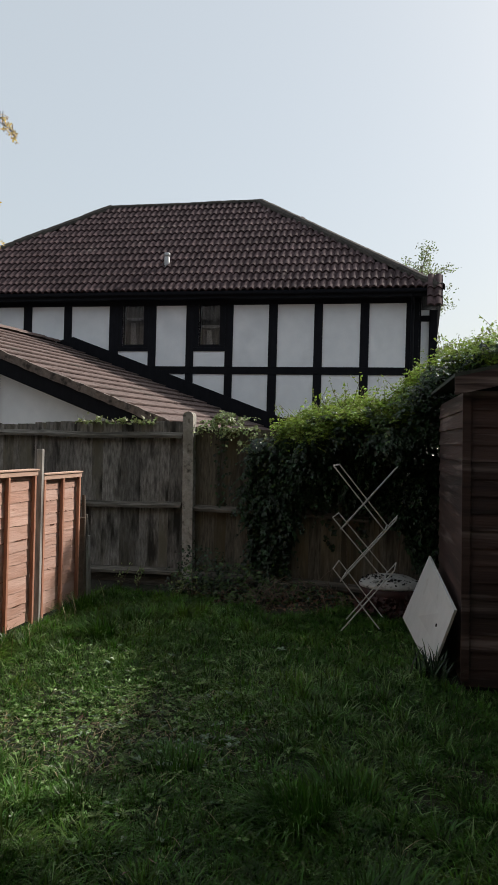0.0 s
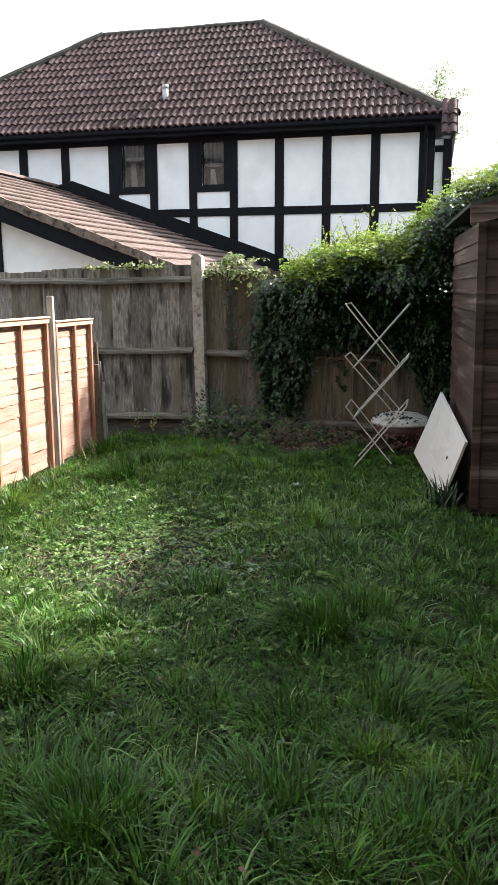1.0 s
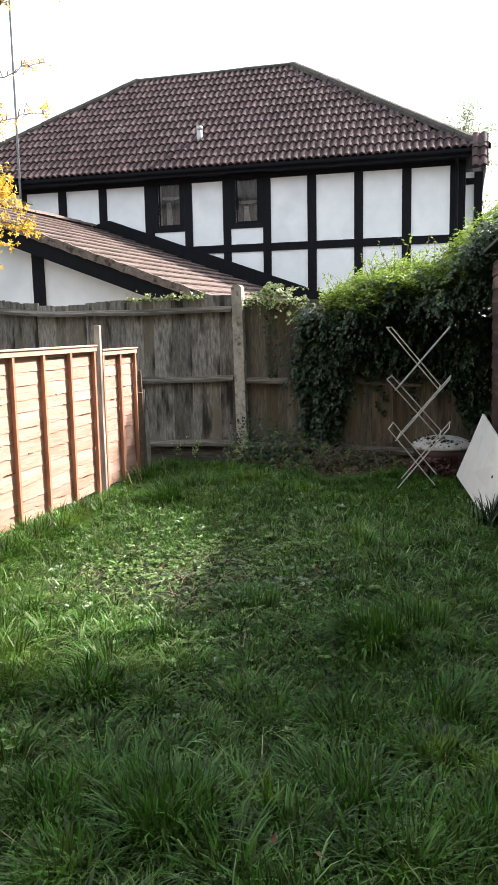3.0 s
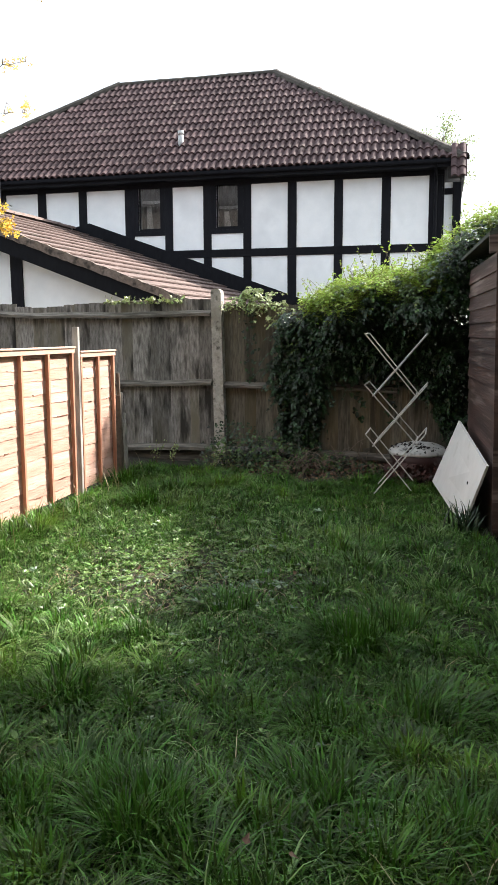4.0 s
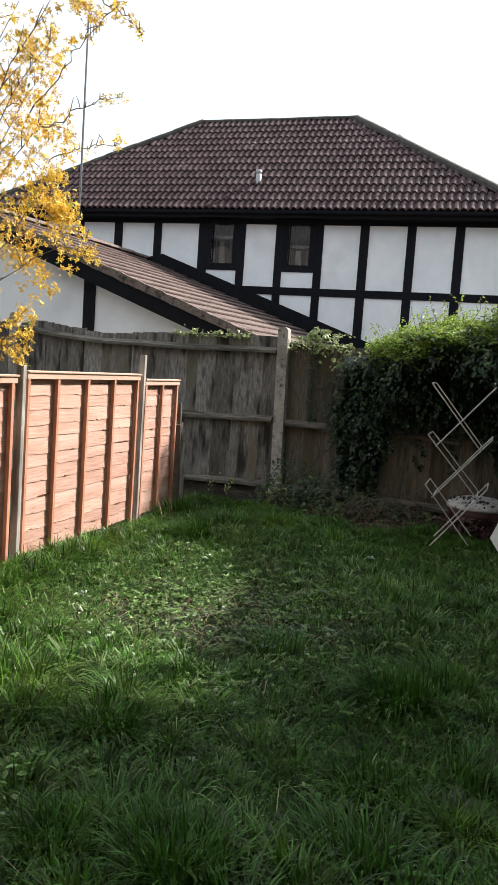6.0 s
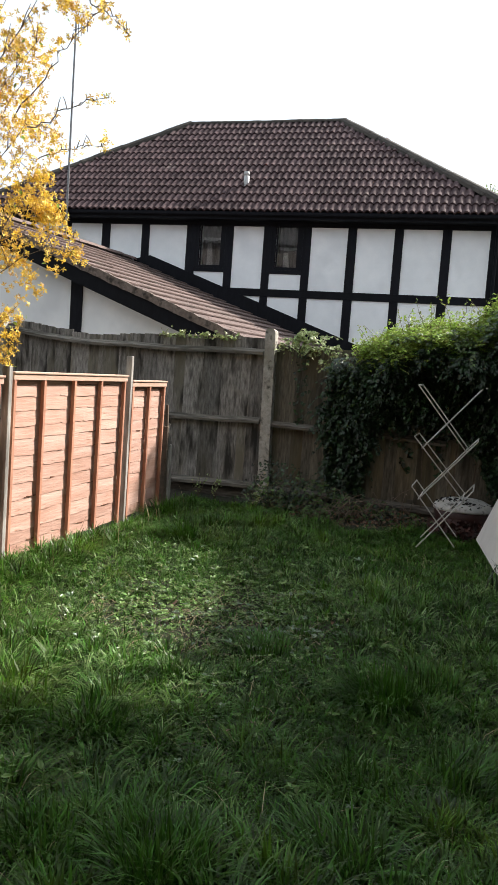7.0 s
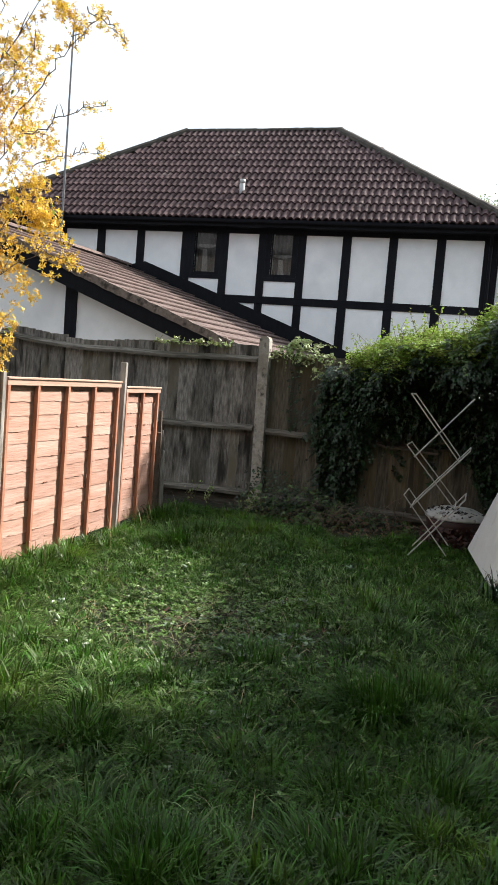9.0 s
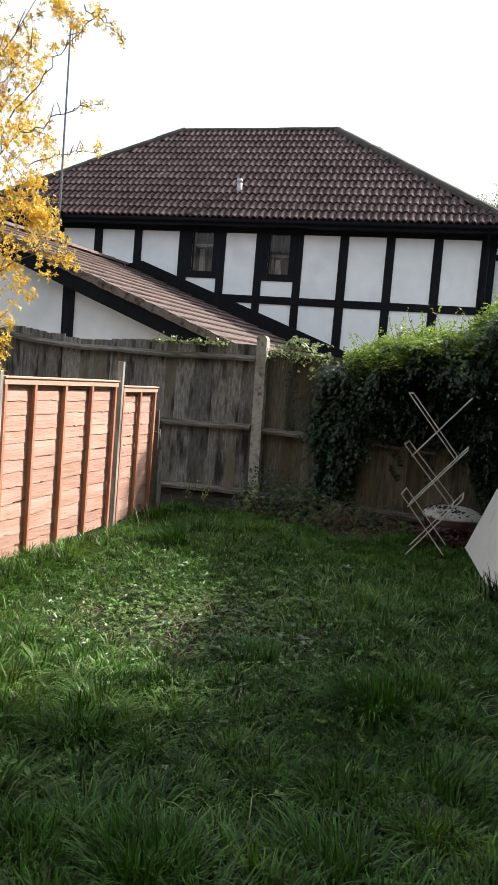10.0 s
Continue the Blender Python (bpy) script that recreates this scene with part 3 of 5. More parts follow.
def house():
    h = thing("house", (-5.5, FY, -0.4), "white rendered house with black timber framing and hipped brown roof", "house")
    wall = bmesh.new()
    spans = [(-5.9, -5.37), (-4.08, -3.57)]
    xs = [WX0, spans[0][0], spans[0][1], spans[1][0], spans[1][1], WX1]
    for i in range(5):
        a, b = xs[i], xs[i + 1]
        if i in (1, 3):
            box(wall, (a, FY, -0.4), (b, FY + 0.25, 3.635))
            box(wall, (a, FY, 4.605), (b, FY + 0.25, 4.67))
        else:
            box(wall, (a, FY, -0.4), (b, FY + 0.25, 4.67))
    box(wall, (WX0, FY + 0.25, -0.4), (WX0 + 0.25, BACK, 4.67))
    box(wall, (WX1 - 0.25, FY + 0.25, -0.4), (WX1, BACK, 4.67))
    box(wall, (WX0 + 0.25, BACK - 0.25, -0.4), (WX1 - 0.25, BACK, 4.67))
    part("wall", wall, M_RENDER, h)
    # dark sheet close behind the glass; the room's dimness is in its colour
    part("room_backing", boxed((-7.0, FY + 0.9, 3.595), (-2.4, FY + 1.0, 4.67)), M_ROOM, h, "dark sheet behind the windows, painted as an unlit room")
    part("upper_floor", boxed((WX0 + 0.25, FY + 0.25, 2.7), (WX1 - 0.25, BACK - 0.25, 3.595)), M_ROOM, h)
    P = 0.035

    def beam(a, b):
        part("timber_beam", boxed(a, b, 0.006), M_BLACK, h)

    def panel(x0, x1, z0, z1):
        part("render_panel", boxed((x0 - 0.004, FY - 0.008, z0 - 0.004), (x1 + 0.004, FY + 0.004, z1 + 0.004)), M_RENDER, h)

    bays = [(-11.25, -10.4), (-10.2, -9.37), (-9.2, -8.38), (-8.17, -7.35), (-7.155, -6.22), (-6.0, -5.27), (-5.085, -4.37), (-4.19, -3.46),
            (-3.28, -2.47), (-2.275, -1.46), (-1.275, -0.46), (-0.27, 0.51)]
    top, mid1, mid0, low = 4.545, 3.168, 3.0, 2.05
    beam((WX0 - 0.01, FY - P, top), (WX1 + 0.02, FY, 4.66))
    beam((WX0, FY - P, mid0), (WX1, FY, mid1))
    beam((WX0, FY - P, low - 0.18), (WX1, FY, low))
    edges = [WX0] + [v for b in bays for v in b] + [WX1]
    for k in range(0, len(edges), 2):
        beam((edges[k], FY - P + 0.003, mid1), (edges[k + 1], FY, top))
        beam((edges[k], FY - P + 0.003, low), (edges[k + 1], FY, mid0))
    for x0, x1 in bays:
        if x0 in (-6.0, -4.19):
            beam((x0, FY - P + 0.003, 3.51), (x1, FY, 3.595))
            panel(x0, x1, mid1, 3.51)
        else:
            panel(x0, x1, mid1, top)
        panel(x0, x1, low, mid0)
    for (x0, x1), (g0, g1) in (((-6.0, -5.27), spans[0]), ((-4.19, -3.46), spans[1])):
        fr = bmesh.new()
        box(fr, (x0, FY - P + 0.005, 3.595), (g0, FY + 0.02, top))
        box(fr, (g1, FY - P + 0.005, 3.595), (x1, FY + 0.02, top))
        box(fr, (g0, FY - P + 0.005, 3.595), (g1, FY + 0.02, 3.64))
        wdw = part("window", fr, M_BLACK, h, "black-framed casement window with a net curtain")
        sash = bmesh.new()
        for a, b in (((g0, FY + 0.03, 3.64), (g0 + 0.03, FY + 0.07, 4.605)), ((g1 - 0.03, FY + 0.03, 3.64), (g1, FY + 0.07, 4.605)),
                     ((g0 + 0.03, FY + 0.03, 3.64), (g1 - 0.03, FY + 0.07, 3.67)), ((g0 + 0.03, FY + 0.03, 4.575), (g1 - 0.03, FY + 0.07, 4.605))):
            box(sash, a, b)
        part("sash", sash, M_BLACK, wdw)
        pane = part("pane", boxed((g0 + 0.03, FY + 0.046, 3.67), (g1 - 0.03, FY + 0.05, 4.575)), M_GLASS, wdw)
        pane.visible_shadow = False
        def cloth(name, x0, x1, z0, z1, y, material, label, sag=0.0, tie=0.0):
            bm, n, m = bmesh.new(), 24, 5
            grid = []
            for r in range(m + 1):
                v = r / m
                row = []
                for i in range(n + 1):
                    u = i / n
                    xx = x0 + (x1 - x0) * u * (1 - tie * v)
                    row.append(bm.verts.new((xx, y + 0.012 * math.sin(u * 34 + x0) + 0.006 * math.sin(u * 13), z1 + (z0 - z1) * v - sag * 4 * u * (1 - u) * v)))
                grid.append(row)
            for a, b in zip(grid, grid[1:]):
                for i in range(n):
                    bm.faces.new((a[i], a[i + 1], b[i + 1], b[i]))
            part(name, bm, material, wdw, label, True)

        cloth("net", g0 + 0.03, g1 - 0.03, 3.66, 4.6, FY + 0.16, M_NET, "grey net curtain")
        drop = 4.3 if g0 < -5 else 4.12
        cloth("pelmet", g0 + 0.035, g1 - 0.035, drop - 0.045, drop, FY + 0.12, M_CURTAIN, "pale scalloped curtain hem", 0.03)
        cloth("drape", g0 + 0.16, g0 + 0.27, 3.67, drop - 0.12, FY + 0.1, M_CURTAIN, "narrow white drape", 0.0, -0.4)
    # boards that follow the lean-to roof up the wall
    zl = lambda x: 3.835 - 0.358 * (x + 7.09)
    part("flashing_board", prism([(-7.5, 3.74), (-7.09, zl(-7.09)), (-1.9, zl(-1.9)), (-1.9, zl(-1.9) - 0.5), (-7.09, zl(-7.09) - 0.45), (-7.5, 3.45)], FY - 0.06, FY - 0.002), M_BLACK, h)
    # side wall framing
    for y0 in (17.0, 18.4, 19.8, 21.2, 22.6):
        beam((WX1, y0, 0.5), (WX1 + P, y0 + 0.2, 4.67))
    for z0 in (1.85, 3.03, 4.52):
        beam((WX1 + 0.003, FY, z0), (WX1 + P - 0.003, BACK, z0 + 0.15))
    # projecting bay on the side, with a small tiled roof in front of the hip corner
    part("side_bay", boxed((WX1 + 0.04, 17.35, -0.4), (1.16, 21.0, 4.45)), M_RENDER, h, "white rendered side bay")
    beam((0.99, 17.31, 0.5), (1.165, 17.35, 4.45))
    for z0 in (2.9, 4.2):
        beam((0.82, 17.315, z0), (0.99, 17.35, z0 + 0.13))
    bay_roof = part("bay_roof", prism([(0.88, 4.42), (1.2, 4.42), (1.2, 4.94), (0.88, 4.94)], 16.62, 16.75), M_DARK, h, "small tiled roof of the side bay")
    bm = mesh_of("bay_tile", roman_tile(), M_TILE)
    fm = slope_frame((0.93, 16.22, 4.34), (1, 0, 0), (0, 0.42, 0.6))
    for j in range(3):
        piece("bay_tile", bm, bay_roof, fm @ Matrix.Translation((random.uniform(-0.012, 0.012), 0.23 * j, 0.012 * j)) @ pose(0, 0, 0, 0, 0, random.uniform(-1.5, 1.5)))
    # eaves
    eaves = bmesh.new()
    box(eaves, (HX0 + 0.04, EAVE_Y + 0.05, 4.63), (HX1 - 0.04, EAVE_Y + 0.08, 4.78))
    box(eaves, (HX0 + 0.04, 2 * RIDGE_Y - EAVE_Y - 0.03, 4.63), (HX1 - 0.04, 2 * RIDGE_Y - EAVE_Y, 4.78))
    box(eaves, (HX1 - 0.07, EAVE_Y + 0.08, 4.63), (HX1 - 0.04, 2 * RIDGE_Y - EAVE_Y - 0.03, 4.78))
    box(eaves, (HX0 + 0.04, EAVE_Y + 0.08, 4.63), (HX0 + 0.07, 2 * RIDGE_Y - EAVE_Y - 0.03, 4.78))
    part("fascia", eaves, M_BLACK, h)
    part("soffit", boxed((HX0 + 0.07, EAVE_Y + 0.08, 4.645), (HX1 - 0.07, 2 * RIDGE_Y - EAVE_Y - 0.03, 4.66)), M_BLACK, h)
    gut = bmesh.new()
    tube(gut, [(HX0 + 0.02, EAVE_Y, 4.74), (HX1 + 0.02, EAVE_Y, 4.74)], 0.05, n=8)
    tube(gut, [(HX1 + 0.02, EAVE_Y, 4.74), (HX1 + 0.02, 2 * RIDGE_Y - EAVE_Y, 4.74)], 0.05, n=8)
    part("gutter", gut, M_BLACK, h)
    pipe = bmesh.new()
    tube(pipe, [(0.645, EAVE_Y + 0.02, 4.7), (0.645, FY - 0.09, 4.4), (0.645, FY - 0.09, -0.3)], 0.035, n=8)
    part("downpipe", pipe, M_BLACK, h)
    # roof
    slab = bmesh.new()
    by = 2 * RIDGE_Y - EAVE_Y
    q = [slab.verts.new(p) for p in ((HX0, EAVE_Y, EAVE_Z - 0.04), (HX1, EAVE_Y, EAVE_Z - 0.04), (HX1, by, EAVE_Z - 0.04), (HX0, by, EAVE_Z - 0.04),
                                     (RX0, RIDGE_Y, RIDGE_Z - 0.04), (RX1, RIDGE_Y, RIDGE_Z - 0.04))]
    for f in ((0, 1, 5, 4), (1, 2, 5), (2, 3, 4, 5), (3, 0, 4), (3, 2, 1, 0)):
        slab.faces.new([q[i] for i in f])
    roof = part("roof", slab, M_DARK, h, "hipped roof of brown double-roll concrete tiles")
    up = Vector((0, RIDGE_Y - EAVE_Y, RIDGE_Z - EAVE_Z))
    L = up.length
    fm = slope_frame((0, EAVE_Y - 0.03, EAVE_Z - 0.02), (1, 0, 0), up)
    spots = []
    for j in range(14):
        s = j * 0.365
        if s > L - 0.12:
            continue
        lo, hi = HX0 + (RX0 - HX0) * (s + 0.2) / L, HX1 + (RX1 - HX1) * (s + 0.2) / L
        spots += [(HX0 + 0.31 * i, s) for i in range(44) if lo - 0.1 < HX0 + 0.31 * i < hi - 0.2]
    lay_tiles(roman_tile(), spots, fm, roof, lambda x, s: x > -9.6, M_TILE, M_TILE_J, "roof_tile", "brown double-roll roof tiles")
    side = Vector((RX1 - HX1, 0, RIDGE_Z - EAVE_Z))
    fm = slope_frame((HX1 + 0.03, EAVE_Y, EAVE_Z - 0.02), (0, 1, 0), side)
    spots = []
    for j in range(15):
        s = j * 0.365
        cut = (RIDGE_Y - EAVE_Y) * s / side.length
        spots += [(0.31 * i, s) for i in range(26) if cut + 0.3 < 0.31 * i < by - EAVE_Y - cut - 0.4 and s < side.length - 0.3]
    lay_tiles(roman_tile(), spots, fm, roof, lambda x, s: False, M_TILE, M_TILE_J, "side_tile", "brown tiles of the hip end")
    cm, hm = cap_mesh("ridge_tile", 0.12), cap_mesh("hip_tile", 0.17)
    caps(cm, (RX0, RIDGE_Y, RIDGE_Z - 0.03), (RX1, RIDGE_Y, RIDGE_Z - 0.02), roof)
    for e, r in (((HX0, EAVE_Y, EAVE_Z), (RX0, RIDGE_Y, RIDGE_Z)), ((HX1, EAVE_Y, EAVE_Z), (RX1, RIDGE_Y, RIDGE_Z))):
        caps(hm, Vector(e) + Vector((0, 0, -0.04)), Vector(r) + Vector((0, 0, -0.05)), roof)
    vent = bmesh.new()
    tube(vent, [(-5.02, 17.45, 5.4), (-5.02, 17.45, 5.79)], 0.065, n=12)
    tube(vent, [(-5.02, 17.45, 5.77), (-5.02, 17.45, 5.86)], 0.07, n=12)
    part("vent_pipe", vent, M_VENT, roof, "short pale grey vent pipe", True)
    return h


house()


# ---- garage ----
GS = 0.375
GR = lambda x: 3.655 - GS * (x + 7.5)
GX0, GXE, GRX, GY0 = -12.8, -2.2, -7.5, 10.26


def garage():
    g = thing("garage", (-7.2, 13, -0.4), "low white rendered garage with pinkish brown tiles and black bargeboards", "garage")
    part("wall", prism([(GX0 + 0.3, -0.4), (GXE - 0.3, -0.4), (GXE - 0.3, GR(GXE - 0.3) - 0.12), (GRX, GR(GRX) - 0.12), (GX0 + 0.3, GR(GXE - 0.3) - 0.12)], GY0 + 0.3, FY - 0.2), M_RENDER, g)
    for x0, x1 in ((-5.457, -5.265), (-7.6, -7.4)):
        xm = (x0 + x1) / 2
        part("timber_stud", boxed((x0, GY0 + 0.27, -0.3), (x1, GY0 + 0.3, GR(abs(xm - GRX) + GRX) - 0.28)), M_BLACK, g)
    part("timber_rail", boxed((GX0 + 0.3, GY0 + 0.275, 0.4), (GXE - 0.3, GY0 + 0.3, 0.6)), M_BLACK, g)
    for s, e in ((1, GXE), (-1, GX0)):
        z1 = GR(GRX)
        ze = z1 - GS * abs(e - GRX)
        roof = part("roof", prism([(GRX, z1 - 0.05), (e, ze - 0.05), (e, ze - 0.11), (GRX, z1 - 0.11)], GY0 + 0.06, FY + 0.1), M_DARK, g)
        part("bargeboard", prism([(GRX, z1 - 0.1), (e, ze - 0.1), (e, ze - 0.33), (GRX, z1 - 0.33)], GY0 + 0.03, GY0 + 0.27), M_BLACK, g)
        vg = bmesh.new()
        m, ring = 70, []
        for k in range(m + 1):
            u = k / m
            x, z, j = GRX + (e - GRX) * u, z1 + (ze - z1) * u, random.uniform
            top = 0.016 + 0.012 * ((u * 15) % 1.0) + j(-0.006, 0.006)
            ring.append([vg.verts.new(q) for q in ((x, GY0 - 0.012 + j(-0.012, 0.008), z + top), (x, GY0 - 0.004 + j(-0.01, 0.01), z - 0.1 + j(-0.014, 0.008)), (x, GY0 + 0.05, z - 0.1), (x, GY0 + 0.05, z + top))])
        for a, b in zip(ring, ring[1:]):
            for i in range(4):
                vg.faces.new((a[i], a[(i + 1) % 4], b[(i + 1) % 4], b[i]))
        vg.faces.new(ring[0])
        vg.faces.new(ring[-1][::-1])
        part("verge", vg, M_VERGE, g, "crumbling mortar verge")
        up = Vector((GRX - e, 0, z1 - ze))
        if s == 1:
            fm = slope_frame((e, GY0, ze - 0.03), (0, 1, 0), up)
            rows = int(up.length / 0.35)
            spots = [(0.33 * i, 0.35 * j) for j in range(rows) for i in range(21)]
            lay_tiles(flat_tile(), spots, fm, roof, lambda x, t: True, M_GTILE, M_GTILE, "roof_tile", "pinkish brown flat roof tiles")
        else:
            part("tile_course", prism([(GRX, z1 + 0.01), (e, ze + 0.01), (e, ze - 0.03), (GRX, z1 - 0.03)], GY0, FY - 0.07), M_GTILE, roof)
    cm = cap_mesh("garage_ridge_tile", 0.09, 0.44, M_GTILE)
    caps(cm, (GRX, GY0, GR(GRX) + 0.0), (GRX, FY + 0.05, GR(GRX) + 0.0), roof)
    g.rotation_euler = (0.015, 0, 0)
    return g


garage()


# ---- back fence ----
BY = 8.2


def back_fence():
    f = thing("back_fence", (-3.2, BY, -0.15), "weathered grey close-board fence with dark stains and horizontal rails", "fence")
    x = -7.4
    while x < 2.6:
        wd = random.choice((0.12, 0.15, 0.2, 0.235, 0.25))
        if x < -1.65 and x + wd > -1.6:
            wd = -1.6 - x
        bow = 0.04 * max(0.0, -3.9 - x) / 1.2
        zt = (1.69 if x < -1.65 else 1.64) + 0.012 * math.sin(2.3 * x) - 0.06 * math.exp(-((x + 4.0) / 0.5) ** 2) + (bow if x > -5.1 else 0.0)
        dy = 0.0 if x < -1.62 else 0.02
        bm = bmesh.new()
        n = 5
        cut = [random.uniform(-0.003, 0.003) for _ in range(n + 1)]
        chip = random.random()
        front, rear = [], []
        for i in range(n + 1):
            xx = x + (wd - 0.005) * i / n
            top = zt + cut[i] - (0.02 * chip if i == n and chip > 0.8 else 0.0)
            yy = BY + dy + 0.004 * math.sin(3.1 * i / n + 9 * chip)
            front.append([bm.verts.new((xx, yy, z)) for z in (-0.02, 0.8, top)])
            rear.append([bm.verts.new((xx, yy + 0.014, z)) for z in (-0.02, 0.8, top)])
        for a, b, c, d in zip(front, front[1:], rear, rear[1:]):
            for k in range(2):
                bm.faces.new((a[k], b[k], b[k + 1], a[k + 1]))
                bm.faces.new((d[k], c[k], c[k + 1], d[k + 1]))
            bm.faces.new((a[2], b[2], d[2], c[2]))
            bm.faces.new((b[0], a[0], c[0], d[0]))
        for a, c in ((front[0], rear[0]), (rear[-1], front[-1])):
            for k in range(2):
                bm.faces.new((c[k], a[k], a[k + 1], c[k + 1]))
        bmesh.ops.rotate(bm, verts=bm.verts, cent=(x, BY, 0.5), matrix=Matrix.Rotation(radians(random.uniform(3.0, 6.0)), 3, "Z") @ Matrix.Rotation(radians(random.uniform(-0.12, 0.12)), 3, "Y"))
        part("board", bm, M_FENCE if x < -1.62 else M_FENCE2, f)
        x += wd - 0.016
    for x0, x1 in ((-5.0, -3.4), (-3.4, -1.67), (-1.53, 0.4), (0.4, 2.5)):
        bow = 0.0 if x0 > -5.0 else 0.09
        for z0, hgt, dep in ((1.505, 0.062, 0.07), (0.725, 0.06, 0.07), (-0.015, 0.065, 0.07)):
            if z0 > 1 and x0 > -1.6:
                continue
            bm = bmesh.new()
            n = 16
            tilt = -0.05 if (x0 > -1.6 and x0 < 0.4) else 0.0
            ring = []
            for i in range(n + 1):
                u = i / n
                xx = x0 + (x1 - x0) * u
                zz = z0 + 0.01 * math.sin(u * 5 + x0) + bow * (1 - u) ** 2 * (1 if z0 > 1 else 0.3) + tilt * u + random.uniform(-0.003, 0.003)
                r = random.uniform(-0.004, 0.004)
                ring.append([bm.verts.new(p) for p in ((xx, BY - dep + r, zz), (xx, BY - dep - 0.004 + r, zz + 0.5 * hgt), (xx, BY - 0.3 * dep, zz + hgt), (xx, BY - 0.001, zz + hgt + 0.006), (xx, BY - 0.001, zz))])
            for a, b in zip(ring, ring[1:]):
                for k in range(5):
                    bm.faces.new((a[k], a[(k + 1) % 5], b[(k + 1) % 5], b[k]))
            bm.faces.new(ring[0])
            bm.faces.new(ring[-1][::-1])
            part("rail", bm, M_RAIL if x0 < -1.6 else M_RAILDK, f)
    for x0, x1 in ((-5.0, -1.67), (-1.53, 2.5)):
        part("gravel_board", boxed((x0, BY + 0.03, -0.4), (x1, BY + 0.055, 0.06), 0.004), M_RAILDK, f)
    for px in (-1.6, -5.07):
        bm = bmesh.new()
        box(bm, (px - 0.058, BY - 0.09, -0.4), (px + 0.058, BY + 0.04, 1.74))
        top = [v for v in bm.verts if v.co.z > 1.5]
        bmesh.ops.bevel(bm, geom=list({e for e in bm.edges if all(v in top for v in e.verts) and abs(e.verts[0].co.x - e.verts[1].co.x) < 1e-4}), offset=0.05, segments=5, affect="EDGES", profile=0.5)
        bmesh.ops.translate(bm, verts=bm.verts, vec=(0, 0, 0.07))
        for v in bm.verts:
            v.co.x += 0.018 * (1.79 - v.co.z)
        part("post", bm, M_CONC, f, "lichen-spotted concrete post with a rounded top")
    return f


back_fence()


# ---- orange fence ----
OX = -2.385
orange = thing("garden_fence", (OX, 4.4, 0.0), "bright orange-stained waney lap fence between silvered posts", "fence")


def rows_of(y0, y1, n, i, m):
    """The places along a slat of its steps i to i + m."""
    return [y0 + 0.02 + (y1 - y0 - 0.04) * k / n for k in range(i, i + m)]


def lap_panel(y0, y1, top, battens):
    bm = boxed((OX - 0.03, y0 + 0.02, top - 0.06), (OX - 0.006, y1 - 0.02, top - 0.008), 0.003)
    p = part("fence_panel", bm, M_ORANGE, orange)
    bark = bmesh.new()
    z = -0.12
    while z < top - 0.05:
        hgt = random.uniform(0.08, 0.125)
        bm = bmesh.new()
        n = 60
        ph, walk_z = random.uniform(0, 9), 0.0
        rows = []
        for i in range(n + 1):
            y = y0 + 0.02 + (y1 - y0 - 0.04) * i / n
            walk_z = 0.75 * walk_z + random.uniform(-0.0035, 0.0035)
            nick = random.uniform(0.004, 0.011) if random.random() < 0.07 else 0.0
            wob = walk_z + 0.0025 * math.sin(ph + 3.1 * y) + nick
            out = 0.003 * math.sin(ph * 3 + 7 * y)
            zt = min(z + hgt + 0.03, top - 0.012)
            rows.append([bm.verts.new(q) for q in ((OX + 0.0125 + 0.4 * out, y, z + wob), (OX + 0.006, y, zt), (OX - 0.004, y, zt), (OX + 0.01, y, z + wob))])
        for a, b in zip(rows, rows[1:]):
            for e in range(4):
                bm.faces.new((a[e], a[(e + 1) % 4], b[(e + 1) % 4], b[e]))
        bm.faces.new(rows[0][::-1])
        bm.faces.new(rows[-1])
        part("slat", bm, M_ORANGE, p)
        # bark left on the waney edge
        for _ in range(random.randint(0, 3)):
            i, m = random.randint(1, n - 9), random.randint(2, 7)
            for a, b in zip(rows_of(y0, y1, n, i, m), rows_of(y0, y1, n, i + 1, m)):
                box(bark, (OX + 0.01, a, z - 0.001 + random.uniform(-0.002, 0.002)), (OX + 0.0165, b, z + random.uniform(0.002, 0.006)))
        z += hgt
    tagged(part("bark_edge", bark, M_BARKCHIP, p, "strips of dark bark on the slat edges"), kind="stuff")
    for yb in battens:
        part("batten", boxed((OX + 0.018, yb - 0.016, -0.14), (OX + 0.048, yb + 0.016, top - 0.05), 0.003), M_BATTEN, p)
    part("top_rail", boxed((OX + 0.016, y0 + 0.004, top - 0.05), (OX + 0.05, y1 - 0.004, top - 0.007), 0.003), M_CAP, p)
    part("capping", boxed((OX - 0.016, y0, top - 0.006), (OX + 0.06, y1, top + 0.008), 0.003), M_CAP, p)
    return p


def wood_post(y, top, w=0.042, m=None):
    part("post", boxed((OX + 0.008, y - w / 2, -0.3), (OX + 0.064, y + w / 2, top), 0.006), m or M_GREYPOST, orange, "silvered square timber post")


